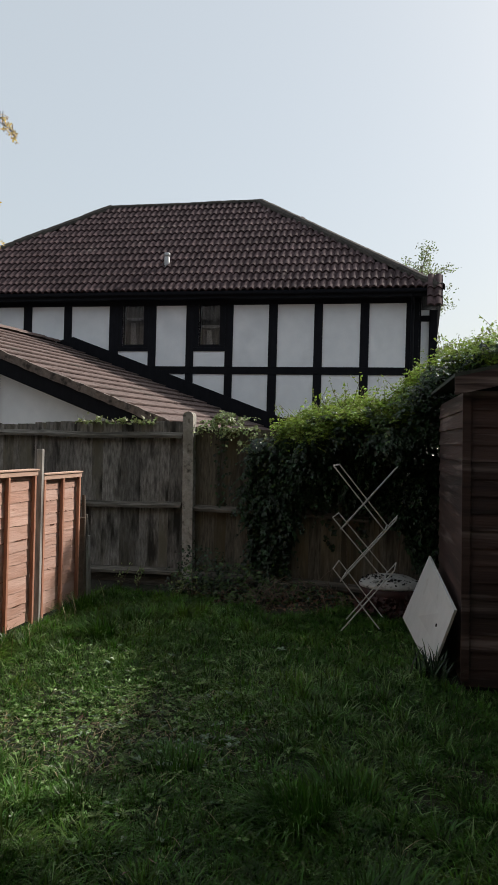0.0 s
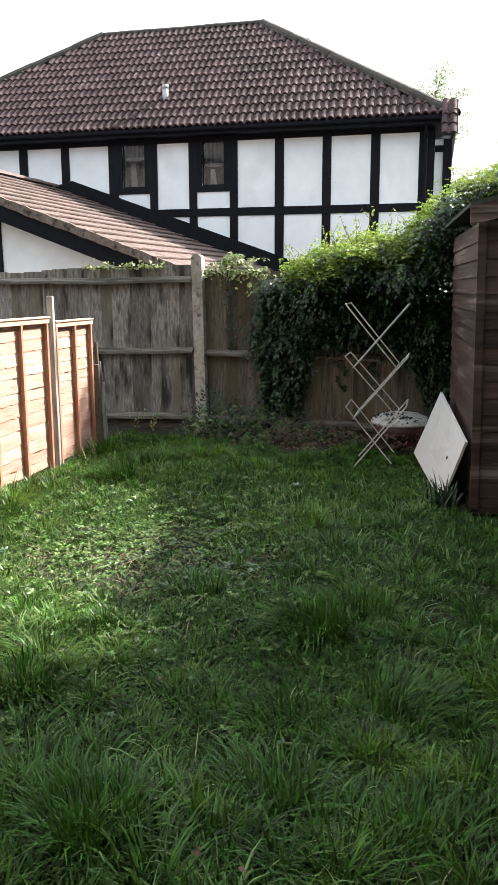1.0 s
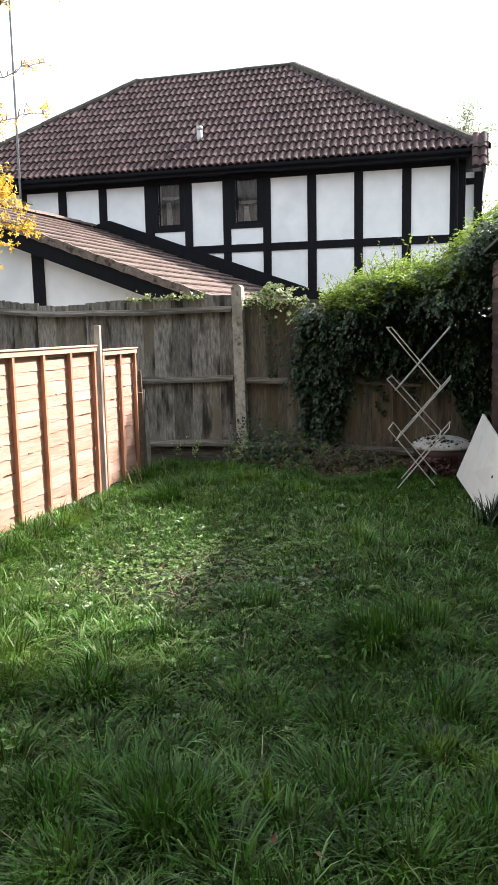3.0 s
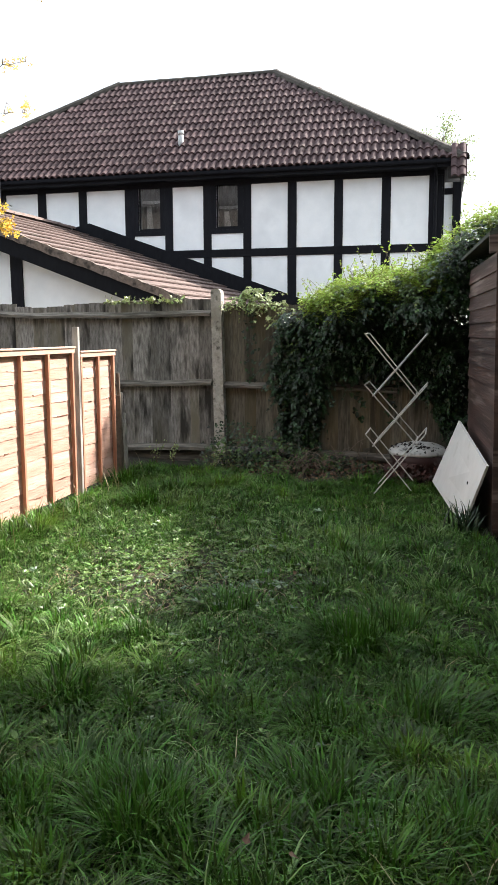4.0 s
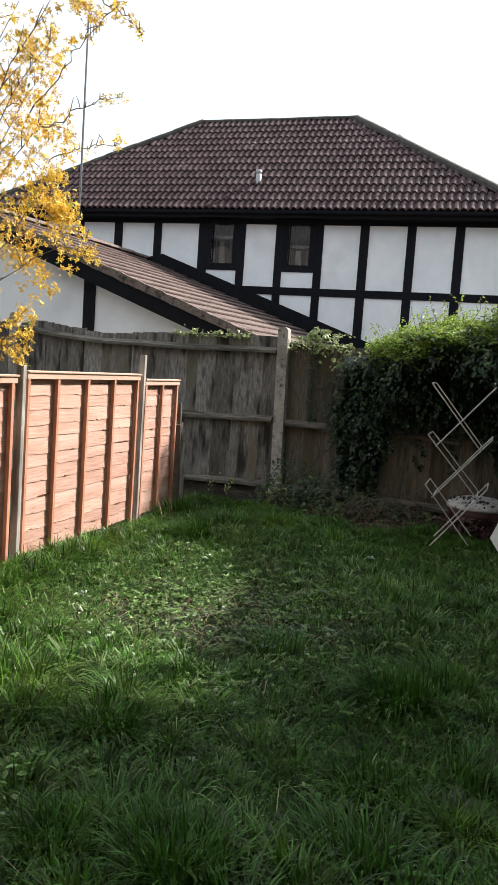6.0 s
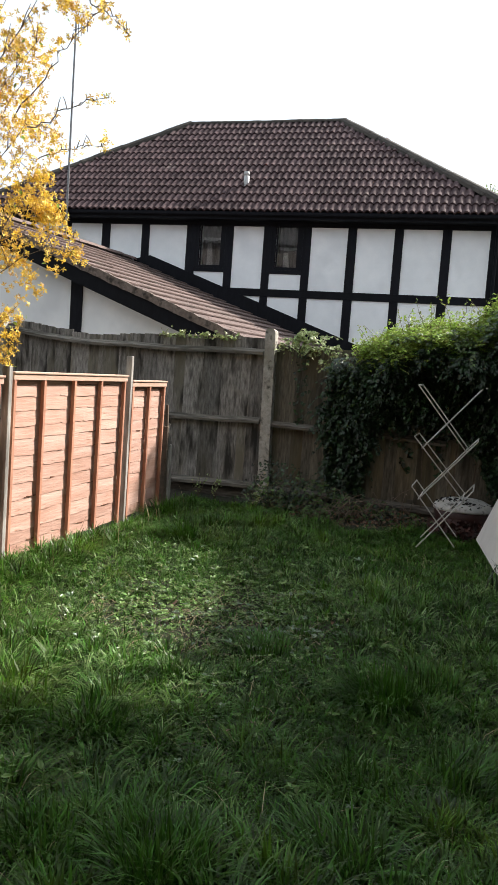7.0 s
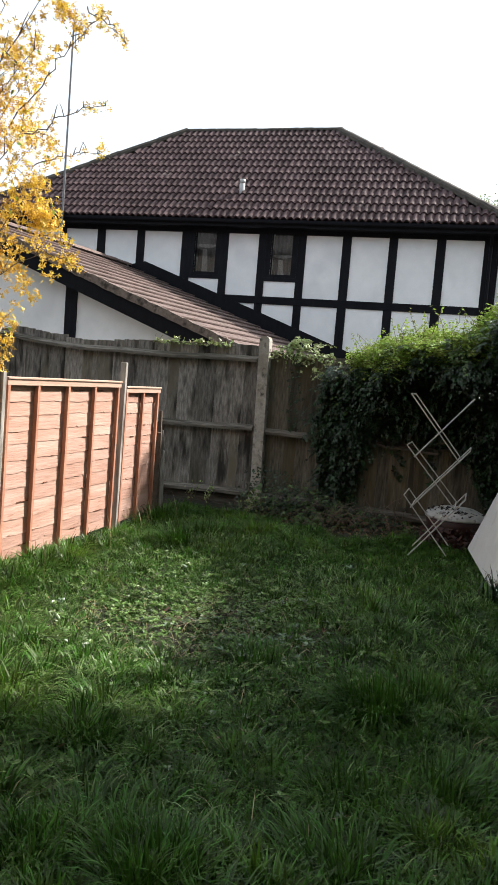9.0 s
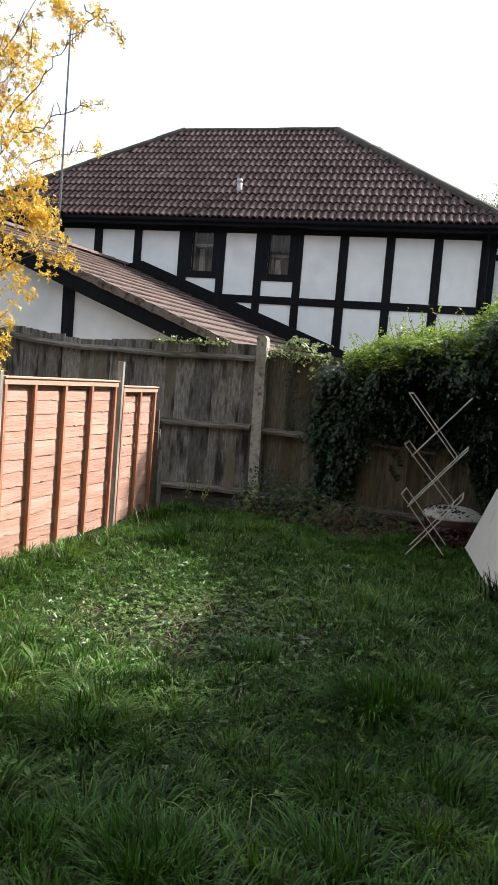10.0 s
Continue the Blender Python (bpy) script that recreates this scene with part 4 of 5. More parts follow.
lap_panel(2.36, 4.16, 1.17, (2.4, 2.8, 3.25, 3.7, 4.11))
lap_panel(4.27, 6.08, 1.2, (4.3, 4.69, 5.14, 5.59, 6.04))
lap_panel(6.19, 7.0, 1.155, (6.22, 6.6, 6.96))
for y, top in ((2.31, 1.25), (4.215, 1.245), (6.135, 1.38)):
    wood_post(y, top)
# end post in darker brown, part of its shade carried by the colour
wood_post(7.07, 0.7, 0.04, M_STEM)
for k, (ya, yb, zt) in enumerate(((7.19, 7.1, 0.92), (7.25, 7.17, 0.72), (7.3, 7.24, 0.5))):
    bm = boxed((OX + 0.01, ya - 0.014, -0.22), (OX + 0.04, ya + 0.014, zt), 0.003)
    for v in bm.verts:
        v.co.y += (yb - ya) * (v.co.z + 0.2) / (zt + 0.2)
    tagged(part("loose_batten", bm, M_GREYPOST if k else M_STEM), "loose timber batten leaning at the end of the orange fence", "batten", "loose battens")


# ---- shed ----
def shed():
    s = thing("shed", (1.2, 5.3, -0.15), "dark brown weatherboarded garden shed with a felted gable roof", "shed")
    X0, X1, Y0, Y1 = 1.2, 3.3, 5.3, 7.2
    xm = (X0 + X1) / 2
    RS = 0.21
    zt = lambda x: 1.9 + RS * (xm - X0 - abs(x - xm))
    part("wall", prism([(X0 + 0.03, -0.2), (X1 - 0.03, -0.2), (X1 - 0.03, zt(X1) - 0.02), (xm, zt(xm) - 0.02), (X0 + 0.03, zt(X0) - 0.02)], Y0 + 0.03, Y1 - 0.03), M_DARK, s)
    z = -0.14
    while z < 2.1:
        e = 0.118
        x0 = X0 if z + e < 1.9 else X0 + (z + e - 1.9) / RS
        x1 = X1 + X0 - x0
        if x1 - x0 > 0.2:
            bm = bmesh.new()
            v = [bm.verts.new(q) for q in ((x0, Y0, z), (x1, Y0, z), (x1, Y0 + 0.014, z + e + 0.012), (x0, Y0 + 0.014, z + e + 0.012),
                                           (x0, Y0 + 0.03, z), (x1, Y0 + 0.03, z), (x1, Y0 + 0.03, z + e + 0.012), (x0, Y0 + 0.03, z + e + 0.012))]
            for q in ((0, 1, 2, 3), (1, 0, 4, 5), (3, 2, 6, 7), (0, 3, 7, 4), (2, 1, 5, 6)):
                bm.faces.new([v[i] for i in q])
            part("weatherboard", bm, M_SHED, s)
        if z + e < 1.95:
            bm = bmesh.new()
            v = [bm.verts.new(q) for q in ((X0, Y0 + 0.031, z), (X0, Y1, z), (X0 + 0.014, Y1, z + e + 0.012), (X0 + 0.014, Y0 + 0.031, z + e + 0.012),
                                           (X0 + 0.03, Y0 + 0.031, z), (X0 + 0.03, Y1, z), (X0 + 0.03, Y1, z + e + 0.012), (X0 + 0.03, Y0 + 0.031, z + e + 0.012))]
            for q in ((0, 1, 2, 3), (1, 0, 4, 5), (3, 2, 6, 7), (0, 3, 7, 4), (2, 1, 5, 6)):
                bm.faces.new([v[i] for i in q])
            part("weatherboard", bm, M_SHED, s)
        z += e
    part("corner_strip", boxed((X0 - 0.012, Y0 - 0.022, -0.1), (X0 + 0.045, Y0 - 0.001, 1.9), 0.003), M_SHED, s)
    for sgn in (1, -1):
        ex = xm - sgn * (xm - X0 + 0.075)
        ez = zt(X0) - RS * 0.075 + 0.08
        roof = part("roof", prism([(ex, ez), (xm, zt(xm) + 0.08), (xm, zt(xm) + 0.105), (ex, ez + 0.025)], Y0 - 0.12, Y1 + 0.1), M_FELT, s, "green felt roof covering")
        part("bargeboard", prism([(ex, ez - 0.12), (xm, zt(xm) - 0.04), (xm, zt(xm) + 0.08), (ex, ez)], Y0 - 0.12, Y0 - 0.1), M_SHED, s)
    s.location.x += 0.045
    s.rotation_euler = (0, radians(-1.0), radians(4.0))
    return s


shed()


# ---- board leaning on the shed ----
def leaning_board():
    b, r, t, l = Vector((1.055, 5.6, -0.15)), Vector((1.2, 5.3, 0.375)), Vector((1.035, 6.85, 0.53)), Vector((0.815, 7.1, -0.08))
    n = (r - b).cross(l - b).normalized()
    bm = bmesh.new()
    lo = [bm.verts.new(p) for p in (b, r, t, l)]
    hi = [bm.verts.new(p + n * 0.018) for p in (b, r, t, l)]
    bm.faces.new(lo[::-1])
    bm.faces.new(hi)
    for i in range(4):
        bm.faces.new((lo[i], lo[(i + 1) % 4], hi[(i + 1) % 4], hi[i]))
    o = thing("white_board", (0.97, 5.9, -0.15), "white melamine board leaning against the shed", "board")
    part("panel", bm, M_BOARD, o)
    for u, v in ((0.2, 0.58),):
        c = b + (l - b) * u + (r - b) * v + n * 0.018
        bm = bmesh.new()
        tube(bm, [c, c + n * 0.006], 0.012, n=8)
        part("screw_hole", bm, M_DARK, o)


leaning_board()


# ---- clothes airer ----
def airer():
    a = thing("clothes_airer", (0.48, 6.5, -0.15), "tall grey concertina clothes airer standing on the grass", "clothes airer")
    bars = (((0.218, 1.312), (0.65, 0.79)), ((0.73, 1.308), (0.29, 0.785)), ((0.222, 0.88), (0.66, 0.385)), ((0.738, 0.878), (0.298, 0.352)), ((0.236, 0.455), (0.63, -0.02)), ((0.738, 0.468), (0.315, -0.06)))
    y0, y1 = 6.3, 6.78
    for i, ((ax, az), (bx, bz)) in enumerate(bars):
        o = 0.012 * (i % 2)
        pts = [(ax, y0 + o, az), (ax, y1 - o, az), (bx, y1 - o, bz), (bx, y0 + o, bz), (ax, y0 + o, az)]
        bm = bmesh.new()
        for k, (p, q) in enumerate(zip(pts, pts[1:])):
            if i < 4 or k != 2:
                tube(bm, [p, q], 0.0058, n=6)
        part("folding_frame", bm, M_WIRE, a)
    return a


airer()


# ---- round tub ----
def tub():
    o = thing("round_tub", (0.65, 7.75, -0.16), "round dark red tub with a dirty white lid", "tub")
    bm = bmesh.new()
    tube(bm, [(0.65, 7.75, -0.16), (0.65, 7.75, 0.0), (0.65, 7.75, 0.1)], 0.25, 0.3, 24)
    part("body", bm, M_TUBR, o, "", True)
    bm = bmesh.new()
    rings = []
    for r, z in ((0.3, 0.092), (0.306, 0.112), (0.28, 0.15), (0.19, 0.19), (0.08, 0.205)):
        rings.append([bm.verts.new((0.65 + r * math.cos(t), 7.75 + r * math.sin(t), z)) for t in (k * math.tau / 28 for k in range(28))])
    for a, b in zip(rings, rings[1:]):
        for k in range(28):
            bm.faces.new((a[k], a[(k + 1) % 28], b[(k + 1) % 28], b[k]))
    bm.faces.new(rings[-1])
    bm.faces.new(rings[0][::-1])
    part("lid", bm, M_TUBW, o, "domed white lid with dark debris", True)
    n = 80
    r, t = 0.295 * rng.uniform(0.1, 1, n) ** 0.5, rng.normal(4.3, 0.8, n)
    z = np.interp(r, [0.08, 0.19, 0.28, 0.306], [0.209, 0.194, 0.154, 0.118])
    V, F = leaf_cloud(np.stack([0.65 + r * np.cos(t), 7.75 + r * np.sin(t), z], -1), rng.normal(0, 0.35, (n, 3)) + np.array([0, -0.2, 1]), rng.uniform(0.015, 0.05, n), IVY_LEAF)
    soup("leaf_debris", V, F, M_DARK, o, "dark dead leaves lying on the lid")


tub()


# ---- ivy ----
def ivy_top(x):
    return np.interp(x, [-1.6, -1.46, -1.24, -0.93, -0.75, -0.6, -0.5, -0.27, -0.04, 0.24, 0.52, 0.69, 0.84, 0.95, 1.1, 1.3, 1.7, 2.6, 3.4],
                     [1.64, 1.68, 1.8, 1.75, 1.58, 1.6, 1.73, 1.84, 1.92, 2.0, 1.99, 2.04, 2.22, 2.38, 2.46, 2.55, 2.7, 2.88, 2.95])


def ivy_skin(x, z):
    """How far the face of the ivy stands out from the fence."""
    lump = 0.1 * np.sin(4.3 * x + 2.9 * z + 0.5) * np.sin(3.1 * z - 1.7 * x) + 0.06 * np.sin(9.1 * x - 6.3 * z) + 0.045 * np.sin(15 * x + 11 * z)
    up = np.clip((z - 0.95) / 0.7, 0, 1)
    left = np.clip((x + 1.05) / 0.5, 0.25, 1)
    east = np.clip((x + 0.1) / 0.35, 0, 1)
    shelf = np.clip((z - 1.38 - 0.07 * np.sin(7 * x)) / 0.22, 0, 1)
    hang = 0.1 + lump + (0.36 * up * (1 - east) + 0.62 * shelf * east)
    return np.maximum(0.03, left * hang)


def ivy():
    o = thing("ivy", (0.6, 8.0, -0.15), "dense dark ivy over the fence with sunlit yellow-green shoots on top", "ivy")

    def low(x):
        return np.interp(x, [-1.1, -1.02, -0.98, -0.8, -0.5, -0.43, -0.36, -0.1, 0.05, 0.5, 0.75, 0.9, 1.0, 3.2],
                         [1.4, 1.2, 0.3, -0.1, -0.1, 0.3, 0.72, 0.82, 0.78, 0.8, 0.5, 0.2, 0.1, 0.1]) + 0.07 * np.sin(19 * x) + 0.05 * np.sin(43 * x + 1)

    # leaves close to the boards, their shade put into the near-black colour
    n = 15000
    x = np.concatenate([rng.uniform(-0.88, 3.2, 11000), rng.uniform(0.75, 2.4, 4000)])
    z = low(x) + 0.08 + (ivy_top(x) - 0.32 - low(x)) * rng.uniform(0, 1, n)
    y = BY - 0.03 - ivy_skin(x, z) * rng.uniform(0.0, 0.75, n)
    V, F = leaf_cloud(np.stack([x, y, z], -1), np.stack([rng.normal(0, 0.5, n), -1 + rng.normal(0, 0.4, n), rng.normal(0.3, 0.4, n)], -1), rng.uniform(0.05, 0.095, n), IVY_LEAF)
    soup("inner_foliage", V, F, M_IVY, o, "leaves deep in the ivy, dark with painted-in shade")
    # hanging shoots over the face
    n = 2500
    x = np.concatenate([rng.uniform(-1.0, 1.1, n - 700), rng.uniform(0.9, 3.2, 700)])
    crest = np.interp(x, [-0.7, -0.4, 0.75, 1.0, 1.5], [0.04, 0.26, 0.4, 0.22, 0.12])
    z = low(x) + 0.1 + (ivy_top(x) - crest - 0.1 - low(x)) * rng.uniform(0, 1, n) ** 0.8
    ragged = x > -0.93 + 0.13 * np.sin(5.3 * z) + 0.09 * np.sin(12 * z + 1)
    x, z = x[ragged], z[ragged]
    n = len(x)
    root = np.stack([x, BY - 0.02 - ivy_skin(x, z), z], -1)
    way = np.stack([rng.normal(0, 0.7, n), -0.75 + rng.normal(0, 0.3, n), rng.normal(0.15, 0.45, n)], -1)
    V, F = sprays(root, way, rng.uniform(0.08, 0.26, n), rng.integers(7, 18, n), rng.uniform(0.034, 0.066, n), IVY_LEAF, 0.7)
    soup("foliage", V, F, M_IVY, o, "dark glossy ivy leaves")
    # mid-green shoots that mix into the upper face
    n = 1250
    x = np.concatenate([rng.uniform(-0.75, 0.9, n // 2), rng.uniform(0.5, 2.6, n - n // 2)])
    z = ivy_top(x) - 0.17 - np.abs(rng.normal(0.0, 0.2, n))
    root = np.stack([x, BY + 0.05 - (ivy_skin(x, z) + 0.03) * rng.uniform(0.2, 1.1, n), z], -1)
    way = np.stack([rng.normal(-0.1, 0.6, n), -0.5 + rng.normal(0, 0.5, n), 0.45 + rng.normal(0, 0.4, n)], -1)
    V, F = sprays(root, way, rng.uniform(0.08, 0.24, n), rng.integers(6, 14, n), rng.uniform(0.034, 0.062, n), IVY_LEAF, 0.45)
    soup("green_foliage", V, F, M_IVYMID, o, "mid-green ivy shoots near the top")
    # young shoots in clumps along the crest, sunlight put into their yellow-green
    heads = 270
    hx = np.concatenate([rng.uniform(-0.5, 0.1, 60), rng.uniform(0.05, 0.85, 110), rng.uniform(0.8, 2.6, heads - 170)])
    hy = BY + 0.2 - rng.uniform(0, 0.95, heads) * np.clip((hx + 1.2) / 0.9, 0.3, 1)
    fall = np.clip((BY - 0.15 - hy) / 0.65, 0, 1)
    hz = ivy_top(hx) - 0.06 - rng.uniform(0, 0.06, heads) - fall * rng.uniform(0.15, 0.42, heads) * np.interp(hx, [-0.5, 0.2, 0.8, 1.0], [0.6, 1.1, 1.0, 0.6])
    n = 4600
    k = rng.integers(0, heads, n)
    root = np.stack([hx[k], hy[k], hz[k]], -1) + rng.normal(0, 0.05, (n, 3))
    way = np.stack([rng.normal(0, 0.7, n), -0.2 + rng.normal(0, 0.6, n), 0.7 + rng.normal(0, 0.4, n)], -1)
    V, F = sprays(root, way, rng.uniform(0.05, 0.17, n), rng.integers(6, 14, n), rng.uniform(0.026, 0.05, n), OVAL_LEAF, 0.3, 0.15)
    soup("young_foliage", V, F, M_IVYTOP, o, "young leaves along the top, yellow-green with painted-in sun")
    # pale trail beside the post
    n = 170
    x = np.clip(rng.normal(-1.08, 0.24, n), -1.52, -0.62)
    z = ivy_top(x) - rng.uniform(0, 1, n) ** 1.3 * np.interp(x, [-1.6, -1.1, -0.95, -0.7], [0.12, 0.2, 0.42, 0.2])
    root = np.stack([x, BY - 0.02 - rng.uniform(-0.12, 0.12, n), z], -1)
    way = np.stack([rng.normal(0, 0.7, n), -0.5 + rng.normal(0, 0.4, n), 0.3 + rng.normal(0, 0.5, n)], -1)
    V, F = sprays(root, way, rng.uniform(0.06, 0.16, n), rng.integers(5, 11, n), rng.uniform(0.034, 0.06, n), IVY_LEAF, 0.6)
    soup("pale_trail", V, F, M_IVYPALE, o, "pale variegated ivy hanging beside the post")
    n = 70
    x = -1.22 + 0.05 * np.sin(np.arange(n)) + rng.normal(0, 0.03, n)
    V, F = leaf_cloud(np.stack([x, np.full(n, BY - 0.03), np.linspace(0.75, 1.6, n) + rng.normal(0, 0.03, n)], -1), rng.normal(size=(n, 3)) * 0.4 + np.array([0, -1, 0.3]), rng.uniform(0.03, 0.055, n), IVY_LEAF)
    soup("thin_trail", V, F, M_IVY, o, "thin trail of dark ivy leaves")
    # two thin trails down the bare boards
    n = 60
    x = np.where(np.arange(n) % 2, -0.02, 0.33) + 0.04 * np.sin(np.arange(n) * 0.4) + rng.normal(0, 0.02, n)
    V, F = leaf_cloud(np.stack([x, np.full(n, BY - 0.02), np.linspace(0.35, 0.95, n)], -1), rng.normal(size=(n, 3)) * 0.4 + np.array([0, -1, 0.2]), rng.uniform(0.04, 0.07, n), IVY_LEAF)
    soup("hanging_trail", V, F, M_IVY, o, "thin trails of ivy down the bare boards")
    # bare stems and tall single shoots
    bm = bmesh.new()
    tips = []
    for k in range(46):
        x0 = random.uniform(-0.7, 2.8)
        zt = float(ivy_top(x0))
        a = Vector((x0, BY - 0.25 + random.uniform(-0.3, 0.2), zt - 0.1))
        d = Vector((random.uniform(-0.16, 0.16), random.uniform(-0.1, 0.1), random.uniform(0.14, 0.3)))
        e = a + d + Vector((random.uniform(-0.1, 0.1), 0, 0))
        tube(bm, [a, a + d * 0.6, e], 0.0035, 0.0012, 4)
        tips += [a.lerp(e, u) for u in (0.45, 0.6, 0.75, 0.85, 0.95, 1.0)]
    for k in range(14):
        x0 = random.uniform(-0.95, 2.6)
        a = Vector((x0, BY - 0.03, -0.2))
        tube(bm, [a, a + Vector((random.uniform(-0.2, 0.2), -0.02, 0.7)), a + Vector((random.uniform(-0.3, 0.3), -0.03, float(ivy_top(x0)) - 0.1))], 0.006, 0.003, 5)
    part("stem_growth", bm, M_STEM, o)
    P = np.array([tuple(t) for t in tips]) + rng.normal(0, 0.012, (len(tips), 3))
    V, F = leaf_cloud(P, rng.normal(size=P.shape) + np.array([0, -0.3, 0.4]), rng.uniform(0.025, 0.05, len(P)), OVAL_LEAF)
    soup("shoot_leaf", V, F, M_IVYTOP, o, "leaves of the tallest shoots")
    return o


ivy()


# ---- forsythia ----
FLOWER = ([(0, 0, -0.15)] + [(c * u - d * v, d * u + c * v, w) for c, d in ((1, 0), (0, 1), (-1, 0), (0, -1)) for u, v, w in ((0.3, 0.16, 0.0), (0.62, 0.0, 0.12), (0.3, -0.16, 0.0))],
          [(0, 1, 2, 3), (0, 4, 5, 6), (0, 7, 8, 9), (0, 10, 11, 12)])


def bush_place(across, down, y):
    """A bush place at depth y from picture coordinates of the 5.5 s camera, 4 mm to a unit."""
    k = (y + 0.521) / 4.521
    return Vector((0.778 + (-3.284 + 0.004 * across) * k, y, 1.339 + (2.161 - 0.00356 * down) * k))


def forsythia():
    o = thing("forsythia", (-3.3, 4.0, -0.18), "forsythia bush in full yellow blossom arching over the fence", "bush")
    # cane tips, across and down the camera's picture
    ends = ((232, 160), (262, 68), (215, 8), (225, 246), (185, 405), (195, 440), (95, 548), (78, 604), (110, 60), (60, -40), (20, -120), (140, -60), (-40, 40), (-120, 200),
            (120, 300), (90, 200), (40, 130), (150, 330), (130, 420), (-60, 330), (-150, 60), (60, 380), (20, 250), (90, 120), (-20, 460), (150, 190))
    core = []
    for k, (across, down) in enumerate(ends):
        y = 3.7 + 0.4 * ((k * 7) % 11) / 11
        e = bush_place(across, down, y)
        if across > 170:
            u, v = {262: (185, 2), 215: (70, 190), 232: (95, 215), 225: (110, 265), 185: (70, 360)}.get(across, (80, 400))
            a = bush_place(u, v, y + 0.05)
            b = a.lerp(e, 0.35) + Vector((0, 0, random.uniform(0.0, 0.06)))
            c = a.lerp(e, 0.7) + Vector((0, 0, random.uniform(0.0, 0.07)))
        else:
            a = Vector((-3.3 + random.uniform(-0.15, 0.15), 4.0 + random.uniform(-0.1, 0.1), -0.25))
            b = Vector((-3.15 + 0.15 * (e.x + 2.6), 4.0 * 0.7 + y * 0.3, 1.0 + 0.25 * (e.z - 1.4)))
            c = b.lerp(e, 0.55) + Vector((random.uniform(-0.25, 0.05), 0, random.uniform(-0.05, 0.28)))
        pts = []
        for i in range(15):
            u = i / 14
            p = a * (1 - u) ** 3 + b * 3 * u * (1 - u) ** 2 + c * 3 * u * u * (1 - u) + e * u ** 3
            pts.append(p + Vector((random.uniform(-1, 1), random.uniform(-1, 1), random.uniform(-1, 1))) * 0.018)
        bm = bmesh.new()
        tube(bm, pts, 0.01 if across < 150 else 0.0045, 0.0016, 5)
        twigs = []
        for i in range(5, 14):
            for _ in range(2 if across < 150 else 1):
                d = Vector((random.uniform(-0.6, 0.8), random.uniform(-0.6, 0.6), random.uniform(-0.2, 1))).normalized() * random.uniform(0.06, 0.24)
                if across >= 150:
                    d *= 0.35
                q = pts[i].lerp(pts[i + 1], random.random())
                tw = [q, q + d * 0.5 + Vector((0, 0, 0.01)), q + d]
                tube(bm, tw, 0.004, 0.0015, 4)
                twigs.append(tw)
        part("cane", bm, M_BARK, o)
        if across > 150:
            for i in (9, 11, 12, 13, 14):
                for _ in range(random.randint(1, 5)):
                    core.append(pts[i] + Vector((random.gauss(0, 1), random.gauss(0, 1), random.gauss(0, 1))) * 0.02)
        for tw in twigs:
            full = min(1.0, max(0.0, (175 - across) / 60)) if across >= 100 else 1.0
            thick = random.random() < (0.25 + 0.55 * full)
            if thick:
                for _ in range(random.randint(8, 18) if across < 175 else random.randint(2, 5)):
                    core.append(tw[0].lerp(tw[2], random.random()) + Vector((random.gauss(0, 1), random.gauss(0, 1), random.gauss(0, 1))) * 0.022)
    core = np.array([tuple(p) for p in core])
    # blossom clumps, set out in the same picture coordinates
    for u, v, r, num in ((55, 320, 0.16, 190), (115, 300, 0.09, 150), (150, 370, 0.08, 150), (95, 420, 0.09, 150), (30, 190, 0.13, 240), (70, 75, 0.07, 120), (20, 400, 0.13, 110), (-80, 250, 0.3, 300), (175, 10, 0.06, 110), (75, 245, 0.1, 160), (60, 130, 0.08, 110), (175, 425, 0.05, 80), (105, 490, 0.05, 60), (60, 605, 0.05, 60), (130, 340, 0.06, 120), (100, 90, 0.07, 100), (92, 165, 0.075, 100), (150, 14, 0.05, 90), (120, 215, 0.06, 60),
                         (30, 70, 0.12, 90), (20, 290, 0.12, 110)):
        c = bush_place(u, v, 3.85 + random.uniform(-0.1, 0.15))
        g = rng.normal(size=(num, 3)) * r
        sub = rng.integers(0, 9, num)
        hub = rng.normal(size=(9, 3)) * r * 1.1
        core = np.concatenate([core, np.array(c) + hub[sub] + g * 0.35])
    core = np.concatenate([core, core[rng.integers(0, len(core), len(core) // 3)] + rng.normal(0, 0.014, (len(core) // 3, 3))])
    n = len(core)
    V, F = leaf_cloud(core, rng.normal(size=(n, 3)) + np.array([0.3, -0.3, 0]), rng.uniform(0.022, 0.038, n), FLOWER)
    soup("blossom", V, F, M_FLOWER, o, "masses of small yellow flowers")
    m = 150
    k = rng.integers(0, n, m)
    V, F = leaf_cloud(core[k] + rng.normal(0, 0.03, (m, 3)), rng.normal(size=(m, 3)), rng.uniform(0.02, 0.04, m), OVAL_LEAF)
    soup("leaf_bud", V, F, M_IVYTOP, o, "small green opening leaves")


forsythia()


